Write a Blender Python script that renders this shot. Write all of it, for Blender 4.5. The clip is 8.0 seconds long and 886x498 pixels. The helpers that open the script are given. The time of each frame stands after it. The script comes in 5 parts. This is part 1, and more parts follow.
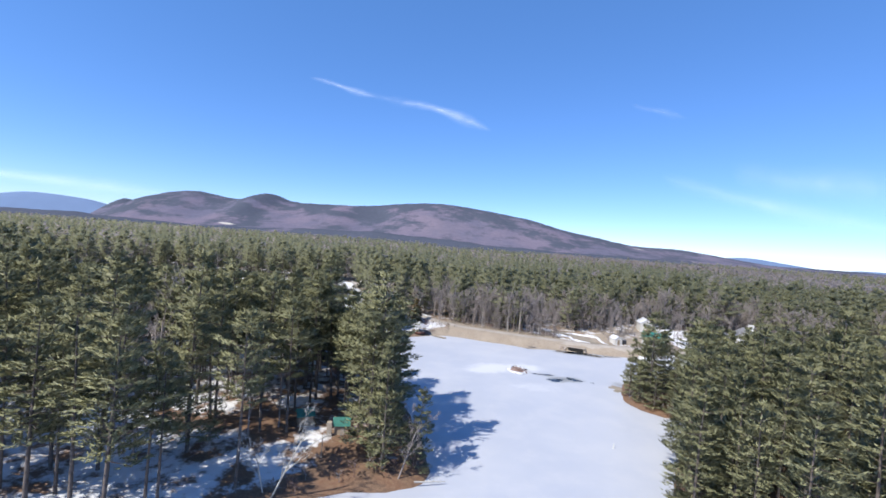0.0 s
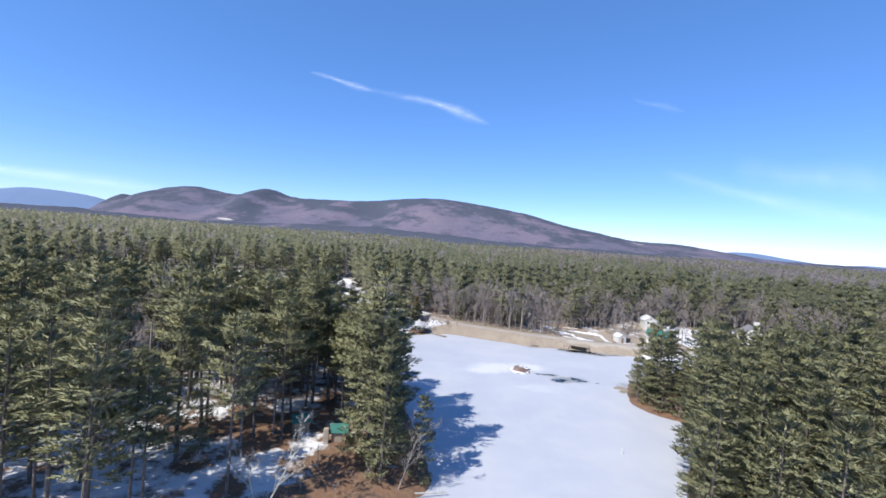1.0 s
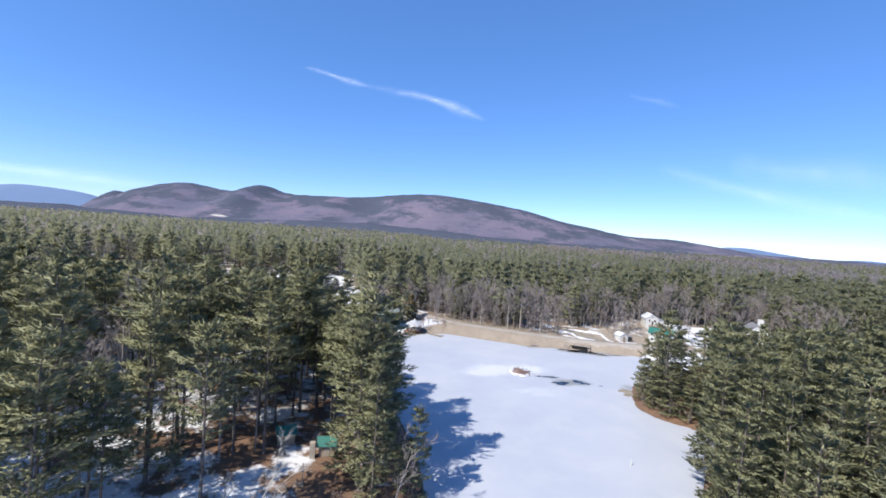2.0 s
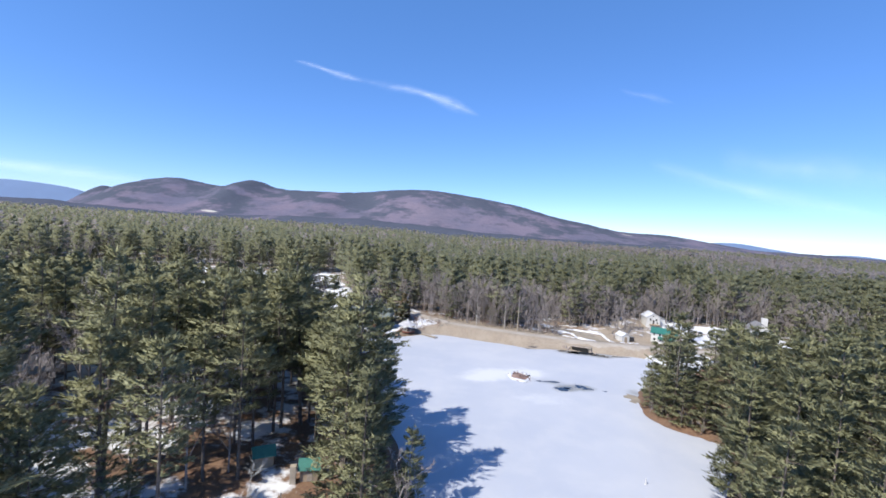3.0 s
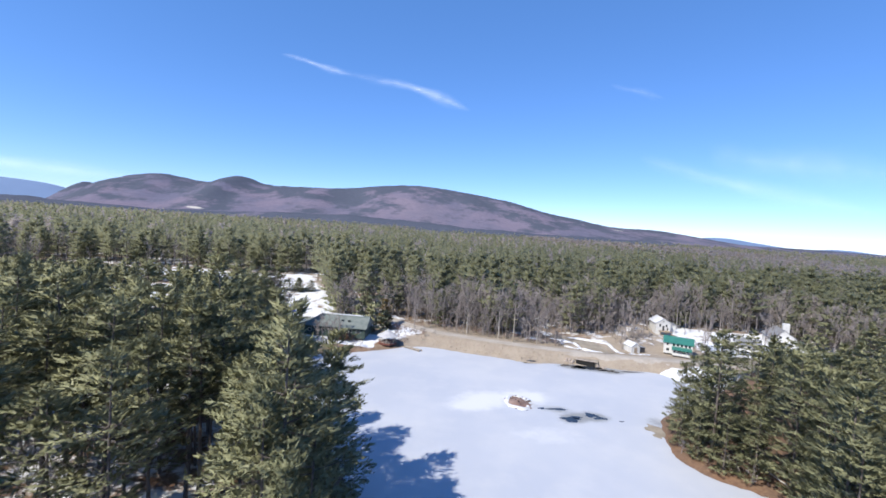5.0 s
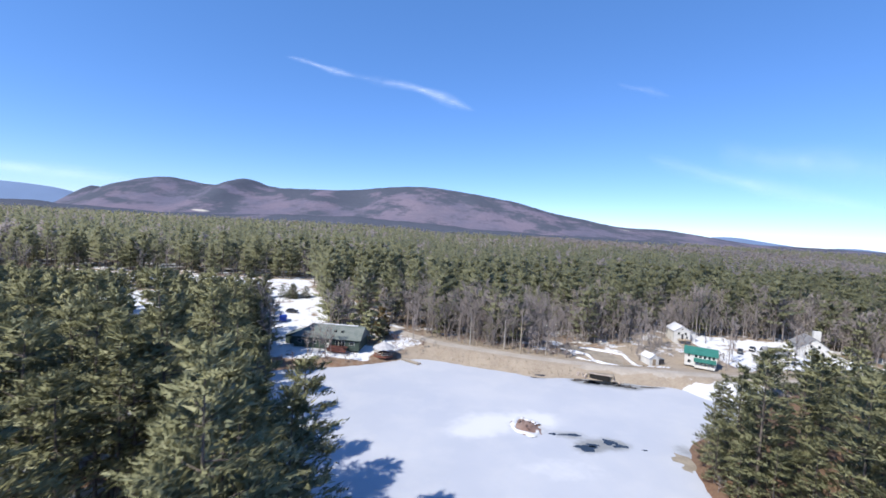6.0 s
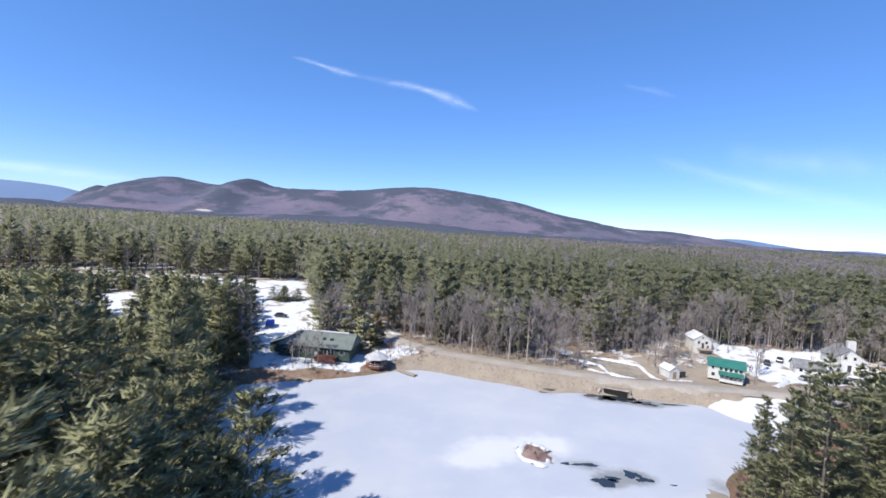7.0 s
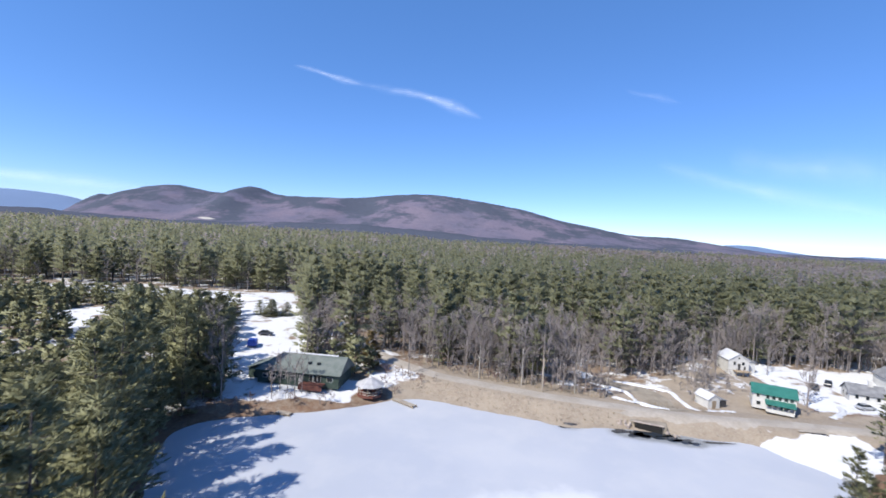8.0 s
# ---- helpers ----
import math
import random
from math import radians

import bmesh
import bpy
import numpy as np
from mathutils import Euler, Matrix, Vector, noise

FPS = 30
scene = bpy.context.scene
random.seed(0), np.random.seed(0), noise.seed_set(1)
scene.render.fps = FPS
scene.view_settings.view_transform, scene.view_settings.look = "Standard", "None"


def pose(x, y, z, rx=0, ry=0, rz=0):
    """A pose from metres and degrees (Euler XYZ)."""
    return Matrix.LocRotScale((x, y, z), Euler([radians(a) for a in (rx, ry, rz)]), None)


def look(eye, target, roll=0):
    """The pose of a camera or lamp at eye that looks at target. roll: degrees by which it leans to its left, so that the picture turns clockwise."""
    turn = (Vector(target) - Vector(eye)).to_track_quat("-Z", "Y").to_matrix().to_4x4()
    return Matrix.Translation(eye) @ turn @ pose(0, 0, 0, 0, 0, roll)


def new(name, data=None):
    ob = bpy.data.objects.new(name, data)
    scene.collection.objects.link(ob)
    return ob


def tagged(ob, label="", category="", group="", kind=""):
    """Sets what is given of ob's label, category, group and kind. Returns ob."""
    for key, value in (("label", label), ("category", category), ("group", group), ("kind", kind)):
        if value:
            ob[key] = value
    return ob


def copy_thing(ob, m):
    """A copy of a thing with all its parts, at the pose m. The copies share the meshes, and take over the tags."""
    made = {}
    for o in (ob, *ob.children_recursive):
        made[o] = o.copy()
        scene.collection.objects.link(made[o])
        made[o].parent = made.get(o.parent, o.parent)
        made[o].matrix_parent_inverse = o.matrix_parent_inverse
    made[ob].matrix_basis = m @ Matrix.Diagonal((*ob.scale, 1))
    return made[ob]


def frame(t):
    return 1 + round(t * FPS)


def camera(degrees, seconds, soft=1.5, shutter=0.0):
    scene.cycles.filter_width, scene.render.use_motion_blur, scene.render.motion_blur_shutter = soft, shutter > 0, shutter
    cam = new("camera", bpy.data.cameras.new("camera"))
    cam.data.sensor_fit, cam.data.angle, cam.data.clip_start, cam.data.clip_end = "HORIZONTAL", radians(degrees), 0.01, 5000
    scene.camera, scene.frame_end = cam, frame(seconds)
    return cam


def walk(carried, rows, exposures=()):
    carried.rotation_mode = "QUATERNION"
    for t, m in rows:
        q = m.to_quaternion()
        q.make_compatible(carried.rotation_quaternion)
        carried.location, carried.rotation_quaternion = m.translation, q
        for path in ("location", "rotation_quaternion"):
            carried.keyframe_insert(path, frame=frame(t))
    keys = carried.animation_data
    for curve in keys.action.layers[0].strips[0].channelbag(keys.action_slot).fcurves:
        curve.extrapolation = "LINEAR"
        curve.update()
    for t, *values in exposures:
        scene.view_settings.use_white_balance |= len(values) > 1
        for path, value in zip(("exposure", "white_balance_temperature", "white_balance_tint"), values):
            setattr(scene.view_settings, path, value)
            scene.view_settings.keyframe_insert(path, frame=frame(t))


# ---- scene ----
cam = camera(90.0, 8.0, soft=1.65, shutter=0.4)
PATH = [
    (0, (0.098, -0.427, 40.313), (0.098, 1.026, 40.286), 4.2),
    (0.5, (-0.376, 1.659, 40.486), (-0.375, 3.113, 40.453), 4.1),
    (1, (-0.321, 3.577, 40.83), (-0.318, 5.029, 40.787), 4.1),
    (1.5, (-0.178, 6.514, 40.87), (-0.17, 7.967, 40.821), 4.0),
    (3, (-0.773, 18.226, 41.125), (-0.732, 19.678, 41.057), 3.9),
    (3.5, (-0.401, 23.179, 41.223), (-0.349, 24.631, 41.149), 3.9),
    (4, (-0.076, 28.937, 41.241), (-0.01, 30.389, 41.162), 3.9),
    (4.5, (0.851, 34.753, 41.265), (0.925, 36.204, 41.185), 3.8),
    (6, (4.049, 51.481, 41.88), (4.1, 52.932, 41.803), 3.3),
    (6.5, (5.569, 58.386, 41.371), (5.606, 59.837, 41.295), 3.4),
    (7, (5.895, 63.578, 41.173), (5.932, 65.031, 41.098), 3.5),
    (7.5, (6.355, 71.171, 41.244), (6.399, 72.623, 41.173), 3.4),
    (8, (6.24, 79.503, 41.183), (6.266, 80.956, 41.131), 3.3),
]
walk(cam, [(t, look(eye, target, roll)) for t, eye, target, roll in PATH], exposures=[(0.0, 0.53), (5.0, 0.53), (8.0, 0.46)])

# ---- light: clear early spring day, sun to the left and behind the camera ----
SUN_AZ, SUN_EL = math.atan2(-0.766, -0.643), radians(47.5)
world = bpy.data.worlds.new("world")
scene.world = world
world.use_nodes = True
wn = world.node_tree
sky = wn.nodes.new("ShaderNodeTexSky")
sky.sky_type, sky.sun_disc = "NISHITA", False
sky.sun_elevation, sky.sun_rotation = SUN_EL, SUN_AZ % (2 * math.pi)
sky.air_density, sky.dust_density, sky.ozone_density, sky.altitude = 0.75, 0.0, 2.4, 200
tint = wn.nodes.new("ShaderNodeMix")
tint.data_type, tint.blend_type = "RGBA", "MULTIPLY"
tint.inputs[0].default_value, tint.inputs[7].default_value = 1.0, (0.91, 0.98, 1.26, 1)
deep = wn.nodes.new("ShaderNodeHueSaturation")
deep.inputs["Saturation"].default_value = 1.09
wn.links.new(sky.outputs[0], tint.inputs[6])
wn.links.new(tint.outputs[2], deep.inputs["Color"])
air = wn.nodes.new("ShaderNodeMix")
air.data_type, air.blend_type = "RGBA", "ADD"
air.inputs[0].default_value, air.inputs[7].default_value = 1.0, (0.36, 1.02, 2.30, 1)
wn.links.new(deep.outputs[0], air.inputs[6])
wn.links.new(air.outputs[2], wn.nodes["Background"].inputs[0])
wn.nodes["Background"].inputs[1].default_value = 0.087
sun = new("sun", bpy.data.lights.new("sun", "SUN"))
sun.data.energy, sun.data.angle, sun.data.color = 4.9, radians(0.55), (1.0, 0.94, 0.84)
SUN_FROM = Vector((math.sin(SUN_AZ) * math.cos(SUN_EL), math.cos(SUN_AZ) * math.cos(SUN_EL), math.sin(SUN_EL)))
sun.matrix_world = look(SUN_FROM * 100, (0, 0, 0))

# ---- materials ----
def nodes_of(name):
    m = bpy.data.materials.new(name)
    m.use_nodes = True
    return m, m.node_tree.nodes, m.node_tree.links, m.node_tree.nodes["Principled BSDF"]


def noise_node(nt, scale, detail=4.0, rough=0.55, where=None):
    n = nt.nodes.new("ShaderNodeTexNoise")
    n.inputs["Scale"].default_value, n.inputs["Detail"].default_value, n.inputs["Roughness"].default_value = scale, detail, rough
    if where is None:
        where = nt.nodes.new("ShaderNodeNewGeometry").outputs["Position"]
    nt.links.new(where, n.inputs["Vector"])
    return n.outputs["Fac"]


def math_node(nt, op, a, b=None, c=None, clamp=False):
    n = nt.nodes.new("ShaderNodeMath")
    n.operation, n.use_clamp = op, clamp
    for k, v in enumerate((a, b, c)):
        if v is None:
            continue
        if isinstance(v, (int, float)):
            n.inputs[k].default_value = v
        else:
            nt.links.new(v, n.inputs[k])
    return n.outputs[0]


def ramp_node(nt, fac, lo, hi):
    n = nt.nodes.new("ShaderNodeMapRange")
    n.interpolation_type = "SMOOTHSTEP"
    nt.links.new(fac, n.inputs[0])
    n.inputs[1].default_value, n.inputs[2].default_value = lo, hi
    return n.outputs[0]


def mix_node(nt, fac, a, b, blend="MIX"):
    n = nt.nodes.new("ShaderNodeMix")
    n.data_type, n.blend_type = "RGBA", blend
    for k, v in ((0, fac), (6, a), (7, b)):
        if isinstance(v, (int, float)):
            n.inputs[k].default_value = v
        elif isinstance(v, tuple):
            n.inputs[k].default_value = (*v, 1)
        else:
            nt.links.new(v, n.inputs[k])
    return n.outputs[2]


def attr_node(nt, name):
    n = nt.nodes.new("ShaderNodeAttribute")
    n.attribute_name = name
    return n.outputs["Fac"]


def bump_node(nt, height, strength, distance, bsdf):
    n = nt.nodes.new("ShaderNodeBump")
    n.inputs["Strength"].default_value, n.inputs["Distance"].default_value = strength, distance
    nt.links.new(height, n.inputs["Height"])
    nt.links.new(n.outputs[0], bsdf.inputs["Normal"])


def surface(name, c1, c2, scale, rough=0.8, bump=0.3, depth=0.05, fine=6.0, metal=0.0):
    """A surface of two colours in patches, with fine grain and relief."""
    m, nodes, links, bsdf = nodes_of(name)
    nt = m.node_tree
    big = ramp_node(nt, noise_node(nt, scale), 0.35, 0.65)
    small = noise_node(nt, scale * fine, 5.0, 0.65)
    col = mix_node(nt, big, c1, c2)
    grain = mix_node(nt, small, (0.72, 0.72, 0.72), (1.25, 1.25, 1.25))
    links.new(mix_node(nt, 1.0, col, grain, "MULTIPLY"), bsdf.inputs["Base Color"])
    bsdf.inputs["Roughness"].default_value, bsdf.inputs["Metallic"].default_value = rough, metal
    bump_node(nt, small, bump, depth, bsdf)
    return m


def foliage(name, dark, light, through_light=0.25):
    """Needles: per-tree and per-tuft colour, some light through them."""
    m, nodes, links, bsdf = nodes_of(name)
    nt = m.node_tree
    geo = nodes.new("ShaderNodeNewGeometry")
    info = nodes.new("ShaderNodeObjectInfo")
    patch = ramp_node(nt, noise_node(nt, 0.11, 2.0), 0.3, 0.7)
    fac = math_node(nt, "ADD", math_node(nt, "MULTIPLY", geo.outputs["Random Per Island"], 0.26), math_node(nt, "MULTIPLY", patch, 0.35))
    fac = math_node(nt, "ADD", fac, math_node(nt, "MULTIPLY", info.outputs["Random"], 0.2))
    col = mix_node(nt, fac, dark, light)
    links.new(col, bsdf.inputs["Base Color"])
    bsdf.inputs["Roughness"].default_value = 0.55
    bsdf.inputs["Specular IOR Level"].default_value = 0.25
    tr = nodes.new("ShaderNodeBsdfTranslucent")
    links.new(col, tr.inputs[0])
    mx = nodes.new("ShaderNodeMixShader")
    mx.inputs[0].default_value = through_light
    links.new(bsdf.outputs[0], mx.inputs[1])
    links.new(tr.outputs[0], mx.inputs[2])
    links.new(mx.outputs[0], nodes["Material Output"].inputs[0])
    return m


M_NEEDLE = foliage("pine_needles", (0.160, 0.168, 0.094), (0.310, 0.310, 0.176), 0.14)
# Same needles, paler and bluer: distance haze is mixed into the colour.
M_NEEDLE_FAR = foliage("pine_needles_far_hazed", (0.245, 0.256, 0.165), (0.325, 0.332, 0.214), 0.58)
M_RUST = foliage("rusty_needles", (0.115, 0.085, 0.035), (0.21, 0.155, 0.06))
M_BARK = surface("pine_bark", (0.085, 0.07, 0.062), (0.14, 0.118, 0.105), 1.5, 0.9, 0.6, 0.05)
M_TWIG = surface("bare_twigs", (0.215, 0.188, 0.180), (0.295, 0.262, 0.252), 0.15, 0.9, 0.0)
M_TWIG_RED = surface("reddish_twigs", (0.164, 0.102, 0.086), (0.221, 0.156, 0.135), 0.2, 0.9, 0.0)
# Twigs of the far woods, lightened in colour to stand for haze.
M_TWIG_FAR = foliage("far_bare_woods_hazed", (0.345, 0.310, 0.300), (0.415, 0.378, 0.368), 0.5)
M_BIRCH = surface("birch_bark", (0.451, 0.435, 0.402), (0.344, 0.328, 0.295), 1.2, 0.7, 0.3, 0.01)
M_SNOW = surface("snow", (0.558, 0.570, 0.599), (0.508, 0.525, 0.566), 0.4, 0.6, 0.5, 0.08)
M_ROAD = surface("worn_road", (0.29, 0.26, 0.225), (0.34, 0.31, 0.275), 0.25, 0.9, 0.3, 0.03)
M_GRAVEL = surface("gravel", (0.205, 0.176, 0.139), (0.271, 0.238, 0.193), 0.3, 0.95, 0.5, 0.03)
M_DRYGRASS = surface("dry_grass", (0.29, 0.24, 0.175), (0.24, 0.195, 0.14), 0.4, 0.95, 0.2)
M_WHITE = surface("white_siding", (0.574, 0.574, 0.558), (0.508, 0.508, 0.500), 0.8, 0.6, 0.2, 0.01)
M_TEAL = surface("teal_metal_roof", (0.025, 0.127, 0.102), (0.033, 0.156, 0.127), 0.6, 0.45, 0.1, 0.01)
M_GREENROOF = surface("weathered_green_shingle", (0.105, 0.128, 0.118), (0.145, 0.165, 0.156), 0.5, 0.85, 0.4, 0.03)
M_GREENWALL = surface("dark_green_wood", (0.029, 0.049, 0.041), (0.045, 0.070, 0.057), 0.7, 0.8, 0.3, 0.02)
M_GREYROOF = surface("grey_shingle", (0.148, 0.152, 0.164), (0.213, 0.217, 0.230), 0.7, 0.9, 0.4, 0.02)
M_PALEROOF = surface("frosted_grey_shingle", (0.33, 0.33, 0.345), (0.41, 0.41, 0.43), 0.9, 0.9, 0.4, 0.02)
M_REDWOOD = surface("redbrown_deck_wood", (0.107, 0.037, 0.029), (0.156, 0.061, 0.045), 1.0, 0.75, 0.3, 0.01)
M_WOOD = surface("weathered_wood", (0.246, 0.193, 0.139), (0.328, 0.262, 0.189), 0.8, 0.85, 0.4, 0.02)
M_PALEWOOD = surface("pale_pole_wood", (0.344, 0.303, 0.246), (0.279, 0.238, 0.197), 0.8, 0.85, 0.4, 0.02)
M_STONE = surface("bank_stone", (0.27, 0.225, 0.20), (0.40, 0.345, 0.305), 0.9, 0.9, 0.6, 0.08)
M_DARK = surface("dark_metal", (0.03, 0.03, 0.035), (0.06, 0.06, 0.065), 1.0, 0.5, 0.1)
# Near-black colour that stands for the shade inside the culvert.
M_MOUTH_SHADE = surface("culvert_shade_black", (0.010, 0.010, 0.010), (0.014, 0.013, 0.012), 1.0, 0.95, 0.0)
M_RUBBER = surface("tyre_rubber", (0.02, 0.02, 0.02), (0.03, 0.03, 0.03), 2.0, 0.8, 0.1)
M_BLUE = surface("blue_tarpaulin", (0.016, 0.057, 0.344), (0.025, 0.082, 0.410), 1.0, 0.5, 0.4, 0.05)
M_CARDARK = surface("dark_car_paint", (0.03, 0.035, 0.045), (0.04, 0.045, 0.06), 1.0, 0.25, 0.0)
M_CARSILVER = surface("silver_car_paint", (0.45, 0.46, 0.48), (0.5, 0.51, 0.53), 1.0, 0.25, 0.0, metal=0.4)


def glass_material():
    m, nodes, links, bsdf = nodes_of("window_glass")
    bsdf.inputs["Base Color"].default_value = (0.02, 0.025, 0.03, 1)
    bsdf.inputs["Roughness"].default_value = 0.05
    return m


def water_material():
    m, nodes, links, bsdf = nodes_of("open_water")
    nt = m.node_tree
    links.new(mix_node(nt, noise_node(nt, 0.8), (0.012, 0.016, 0.022), (0.035, 0.045, 0.06)), bsdf.inputs["Base Color"])
    bsdf.inputs["Roughness"].default_value = 0.12
    return m


def ice_material():
    """Grey-white pond ice with frosted patches and wet slush."""
    m, nodes, links, bsdf = nodes_of("pond_ice")
    nt = m.node_tree
    broad = ramp_node(nt, noise_node(nt, 0.035, 3.0), 0.35, 0.7)
    cloudy = ramp_node(nt, noise_node(nt, 0.12, 6.0, 0.6), 0.4, 0.72)
    col = mix_node(nt, broad, (0.369, 0.394, 0.455), (0.410, 0.430, 0.480))
    col = mix_node(nt, math_node(nt, "MULTIPLY", cloudy, 0.5), col, (0.459, 0.471, 0.500))
    frost = ramp_node(nt, math_node(nt, "ADD", attr_node(nt, "frost"), math_node(nt, "MULTIPLY", noise_node(nt, 0.35, 5.0), 0.7)), 0.55, 1.15)
    col = mix_node(nt, math_node(nt, "MULTIPLY", frost, 0.65), col, (0.590, 0.599, 0.615))
    slush = ramp_node(nt, math_node(nt, "ADD", attr_node(nt, "slush"), math_node(nt, "MULTIPLY", noise_node(nt, 0.9, 4.0), 0.6)), 0.5, 1.2)
    col = mix_node(nt, slush, col, (0.221, 0.230, 0.238))
    links.new(col, bsdf.inputs["Base Color"])
    bsdf.inputs["Roughness"].default_value = 0.5
    bsdf.inputs["Specular IOR Level"].default_value = 0.3
    bump_node(nt, noise_node(nt, 1.2, 5.0), 0.25, 0.05, bsdf)
    return m


def ground_material():
    """Needle litter and thawing snow, dry grass on the dam and the verges."""
    m, nodes, links, bsdf = nodes_of("ground")
    nt = m.node_tree
    litter = mix_node(nt, ramp_node(nt, noise_node(nt, 0.18, 5.0), 0.35, 0.65), (0.138, 0.072, 0.043), (0.086, 0.056, 0.040))
    litter = mix_node(nt, ramp_node(nt, noise_node(nt, 1.7, 5.0, 0.7), 0.3, 0.75), litter, (0.189, 0.119, 0.074))
    grass = mix_node(nt, ramp_node(nt, noise_node(nt, 0.22, 6.0, 0.65), 0.35, 0.68), (0.280, 0.230, 0.178), (0.215, 0.170, 0.130))
    grass = mix_node(nt, ramp_node(nt, noise_node(nt, 2.2, 4.0, 0.7), 0.35, 0.8), grass, (0.31, 0.275, 0.225))
    g = ramp_node(nt, math_node(nt, "ADD", attr_node(nt, "grass"), math_node(nt, "MULTIPLY", noise_node(nt, 0.6, 4.0), 0.5)), 0.5, 0.85)
    col = mix_node(nt, g, litter, grass)
    s = math_node(nt, "ADD", attr_node(nt, "snow"), noise_node(nt, 0.16, 7.0, 0.68))
    s = ramp_node(nt, s, 0.98, 1.1)
    col = mix_node(nt, s, col, (0.574, 0.586, 0.615))
    links.new(col, bsdf.inputs["Base Color"])
    bsdf.inputs["Roughness"].default_value = 0.9
    bump_node(nt, noise_node(nt, 0.9, 6.0, 0.7), 0.6, 0.25, bsdf)
    return m


def mountain_material():
    """Bare hardwood slopes, with dark evergreen patches towards the ridge. Air haze is painted in: the woods' tones
    lean violet-blue.
    """
    m, nodes, links, bsdf = nodes_of("wooded_mountain")
    nt = m.node_tree
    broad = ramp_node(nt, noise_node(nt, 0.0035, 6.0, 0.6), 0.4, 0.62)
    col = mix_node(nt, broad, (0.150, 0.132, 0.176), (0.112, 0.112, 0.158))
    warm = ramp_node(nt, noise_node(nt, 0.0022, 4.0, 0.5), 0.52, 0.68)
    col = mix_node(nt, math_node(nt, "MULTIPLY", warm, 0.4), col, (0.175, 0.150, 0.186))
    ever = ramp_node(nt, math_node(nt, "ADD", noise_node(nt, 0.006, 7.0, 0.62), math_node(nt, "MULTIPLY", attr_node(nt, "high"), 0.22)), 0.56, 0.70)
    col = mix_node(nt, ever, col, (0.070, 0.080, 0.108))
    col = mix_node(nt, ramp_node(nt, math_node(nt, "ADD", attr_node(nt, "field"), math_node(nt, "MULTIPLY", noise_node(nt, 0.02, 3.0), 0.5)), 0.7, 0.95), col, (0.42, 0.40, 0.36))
    fine = noise_node(nt, 0.05, 6.0, 0.7)
    col = mix_node(nt, 1.0, col, mix_node(nt, fine, (0.78, 0.78, 0.78), (1.22, 1.22, 1.22)), "MULTIPLY")
    links.new(col, bsdf.inputs["Base Color"])
    bsdf.inputs["Roughness"].default_value = 1.0
    bsdf.inputs["Specular IOR Level"].default_value = 0.0
    bump_node(nt, fine, 0.5, 8.0, bsdf)
    return m


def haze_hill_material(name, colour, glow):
    """Ridges so far off that they stand as a plain blue backdrop: haze is put in as blue colour and glow."""
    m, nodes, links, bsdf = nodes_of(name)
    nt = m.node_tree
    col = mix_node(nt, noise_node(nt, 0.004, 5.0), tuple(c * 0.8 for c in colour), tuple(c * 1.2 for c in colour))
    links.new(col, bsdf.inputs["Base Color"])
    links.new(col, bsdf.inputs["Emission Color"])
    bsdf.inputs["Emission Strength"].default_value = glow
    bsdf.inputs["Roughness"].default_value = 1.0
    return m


def cloud_material():
    """Thin ice cloud: white, ragged, mostly clear."""
    m, nodes, links, bsdf = nodes_of("thin_cloud")
    nt = m.node_tree
    bsdf.inputs["Base Color"].default_value = (0.9, 0.9, 0.92, 1)
    bsdf.inputs["Roughness"].default_value = 1.0
    co = nodes.new("ShaderNodeTexCoord").outputs["Generated"]
    mp = nodes.new("ShaderNodeMapping")
    links.new(co, mp.inputs[0])
    mp.inputs["Scale"].default_value = (5.0, 1.0, 1.4)
    rag = noise_node(nt, 1.6, 6.0, 0.62, mp.outputs[0])
    a = math_node(nt, "MULTIPLY", attr_node(nt, "dense"), math_node(nt, "ADD", rag, -0.12, clamp=True), clamp=True)
    links.new(a, bsdf.inputs["Alpha"])
    return m


M_GLASS, M_WATER, M_ICE, M_GROUND, M_MOUNTAIN, M_CLOUD = glass_material(), water_material(), ice_material(), ground_material(), mountain_material(), cloud_material()
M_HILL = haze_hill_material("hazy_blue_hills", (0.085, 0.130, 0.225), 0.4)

# ---- building helpers ----
def mesh_from(name, verts, faces, material, smooth=False, normals=None):
    """A mesh from arrays of places and of triangles or quads."""
    verts, faces = np.asarray(verts, np.float32), np.asarray(faces, np.int32)
    me = bpy.data.meshes.new(name)
    me.vertices.add(len(verts))
    me.vertices.foreach_set("co", verts.ravel())
    n = faces.shape[1]
    me.loops.add(faces.size)
    me.loops.foreach_set("vertex_index", faces.ravel())
    me.polygons.add(len(faces))
    me.polygons.foreach_set("loop_start", np.arange(len(faces), dtype=np.int32) * n)
    me.update(calc_edges=True)
    me.materials.append(material)
    if smooth or normals is not None:
        me.polygons.foreach_set("use_smooth", np.ones(len(faces), bool))
    if normals is not None:
        me.attributes.new("custom_normal", "FLOAT_VECTOR", "POINT").data.foreach_set("vector", np.asarray(normals, np.float32).ravel())
    return me


def attribute(me, name, values):
    a = me.attributes.new(name, "FLOAT", "POINT")
    a.data.foreach_set("value", np.asarray(values, np.float32).ravel())


def thing(name, m, label, category, group=""):
    ob = new(name)
    ob.matrix_basis = m
    ob.empty_display_size = 0.3
    return tagged(ob, label, category, group)


def part(name, bm, material, parent, label=""):
    me = bpy.data.meshes.new(name)
    bm.to_mesh(me)
    bm.free()
    me.materials.append(material)
    return part_mesh(name, me, parent, label)


def part_mesh(name, me, parent, label=""):
    ob = new(name, me)
    ob.parent = parent
    return tagged(ob, label)


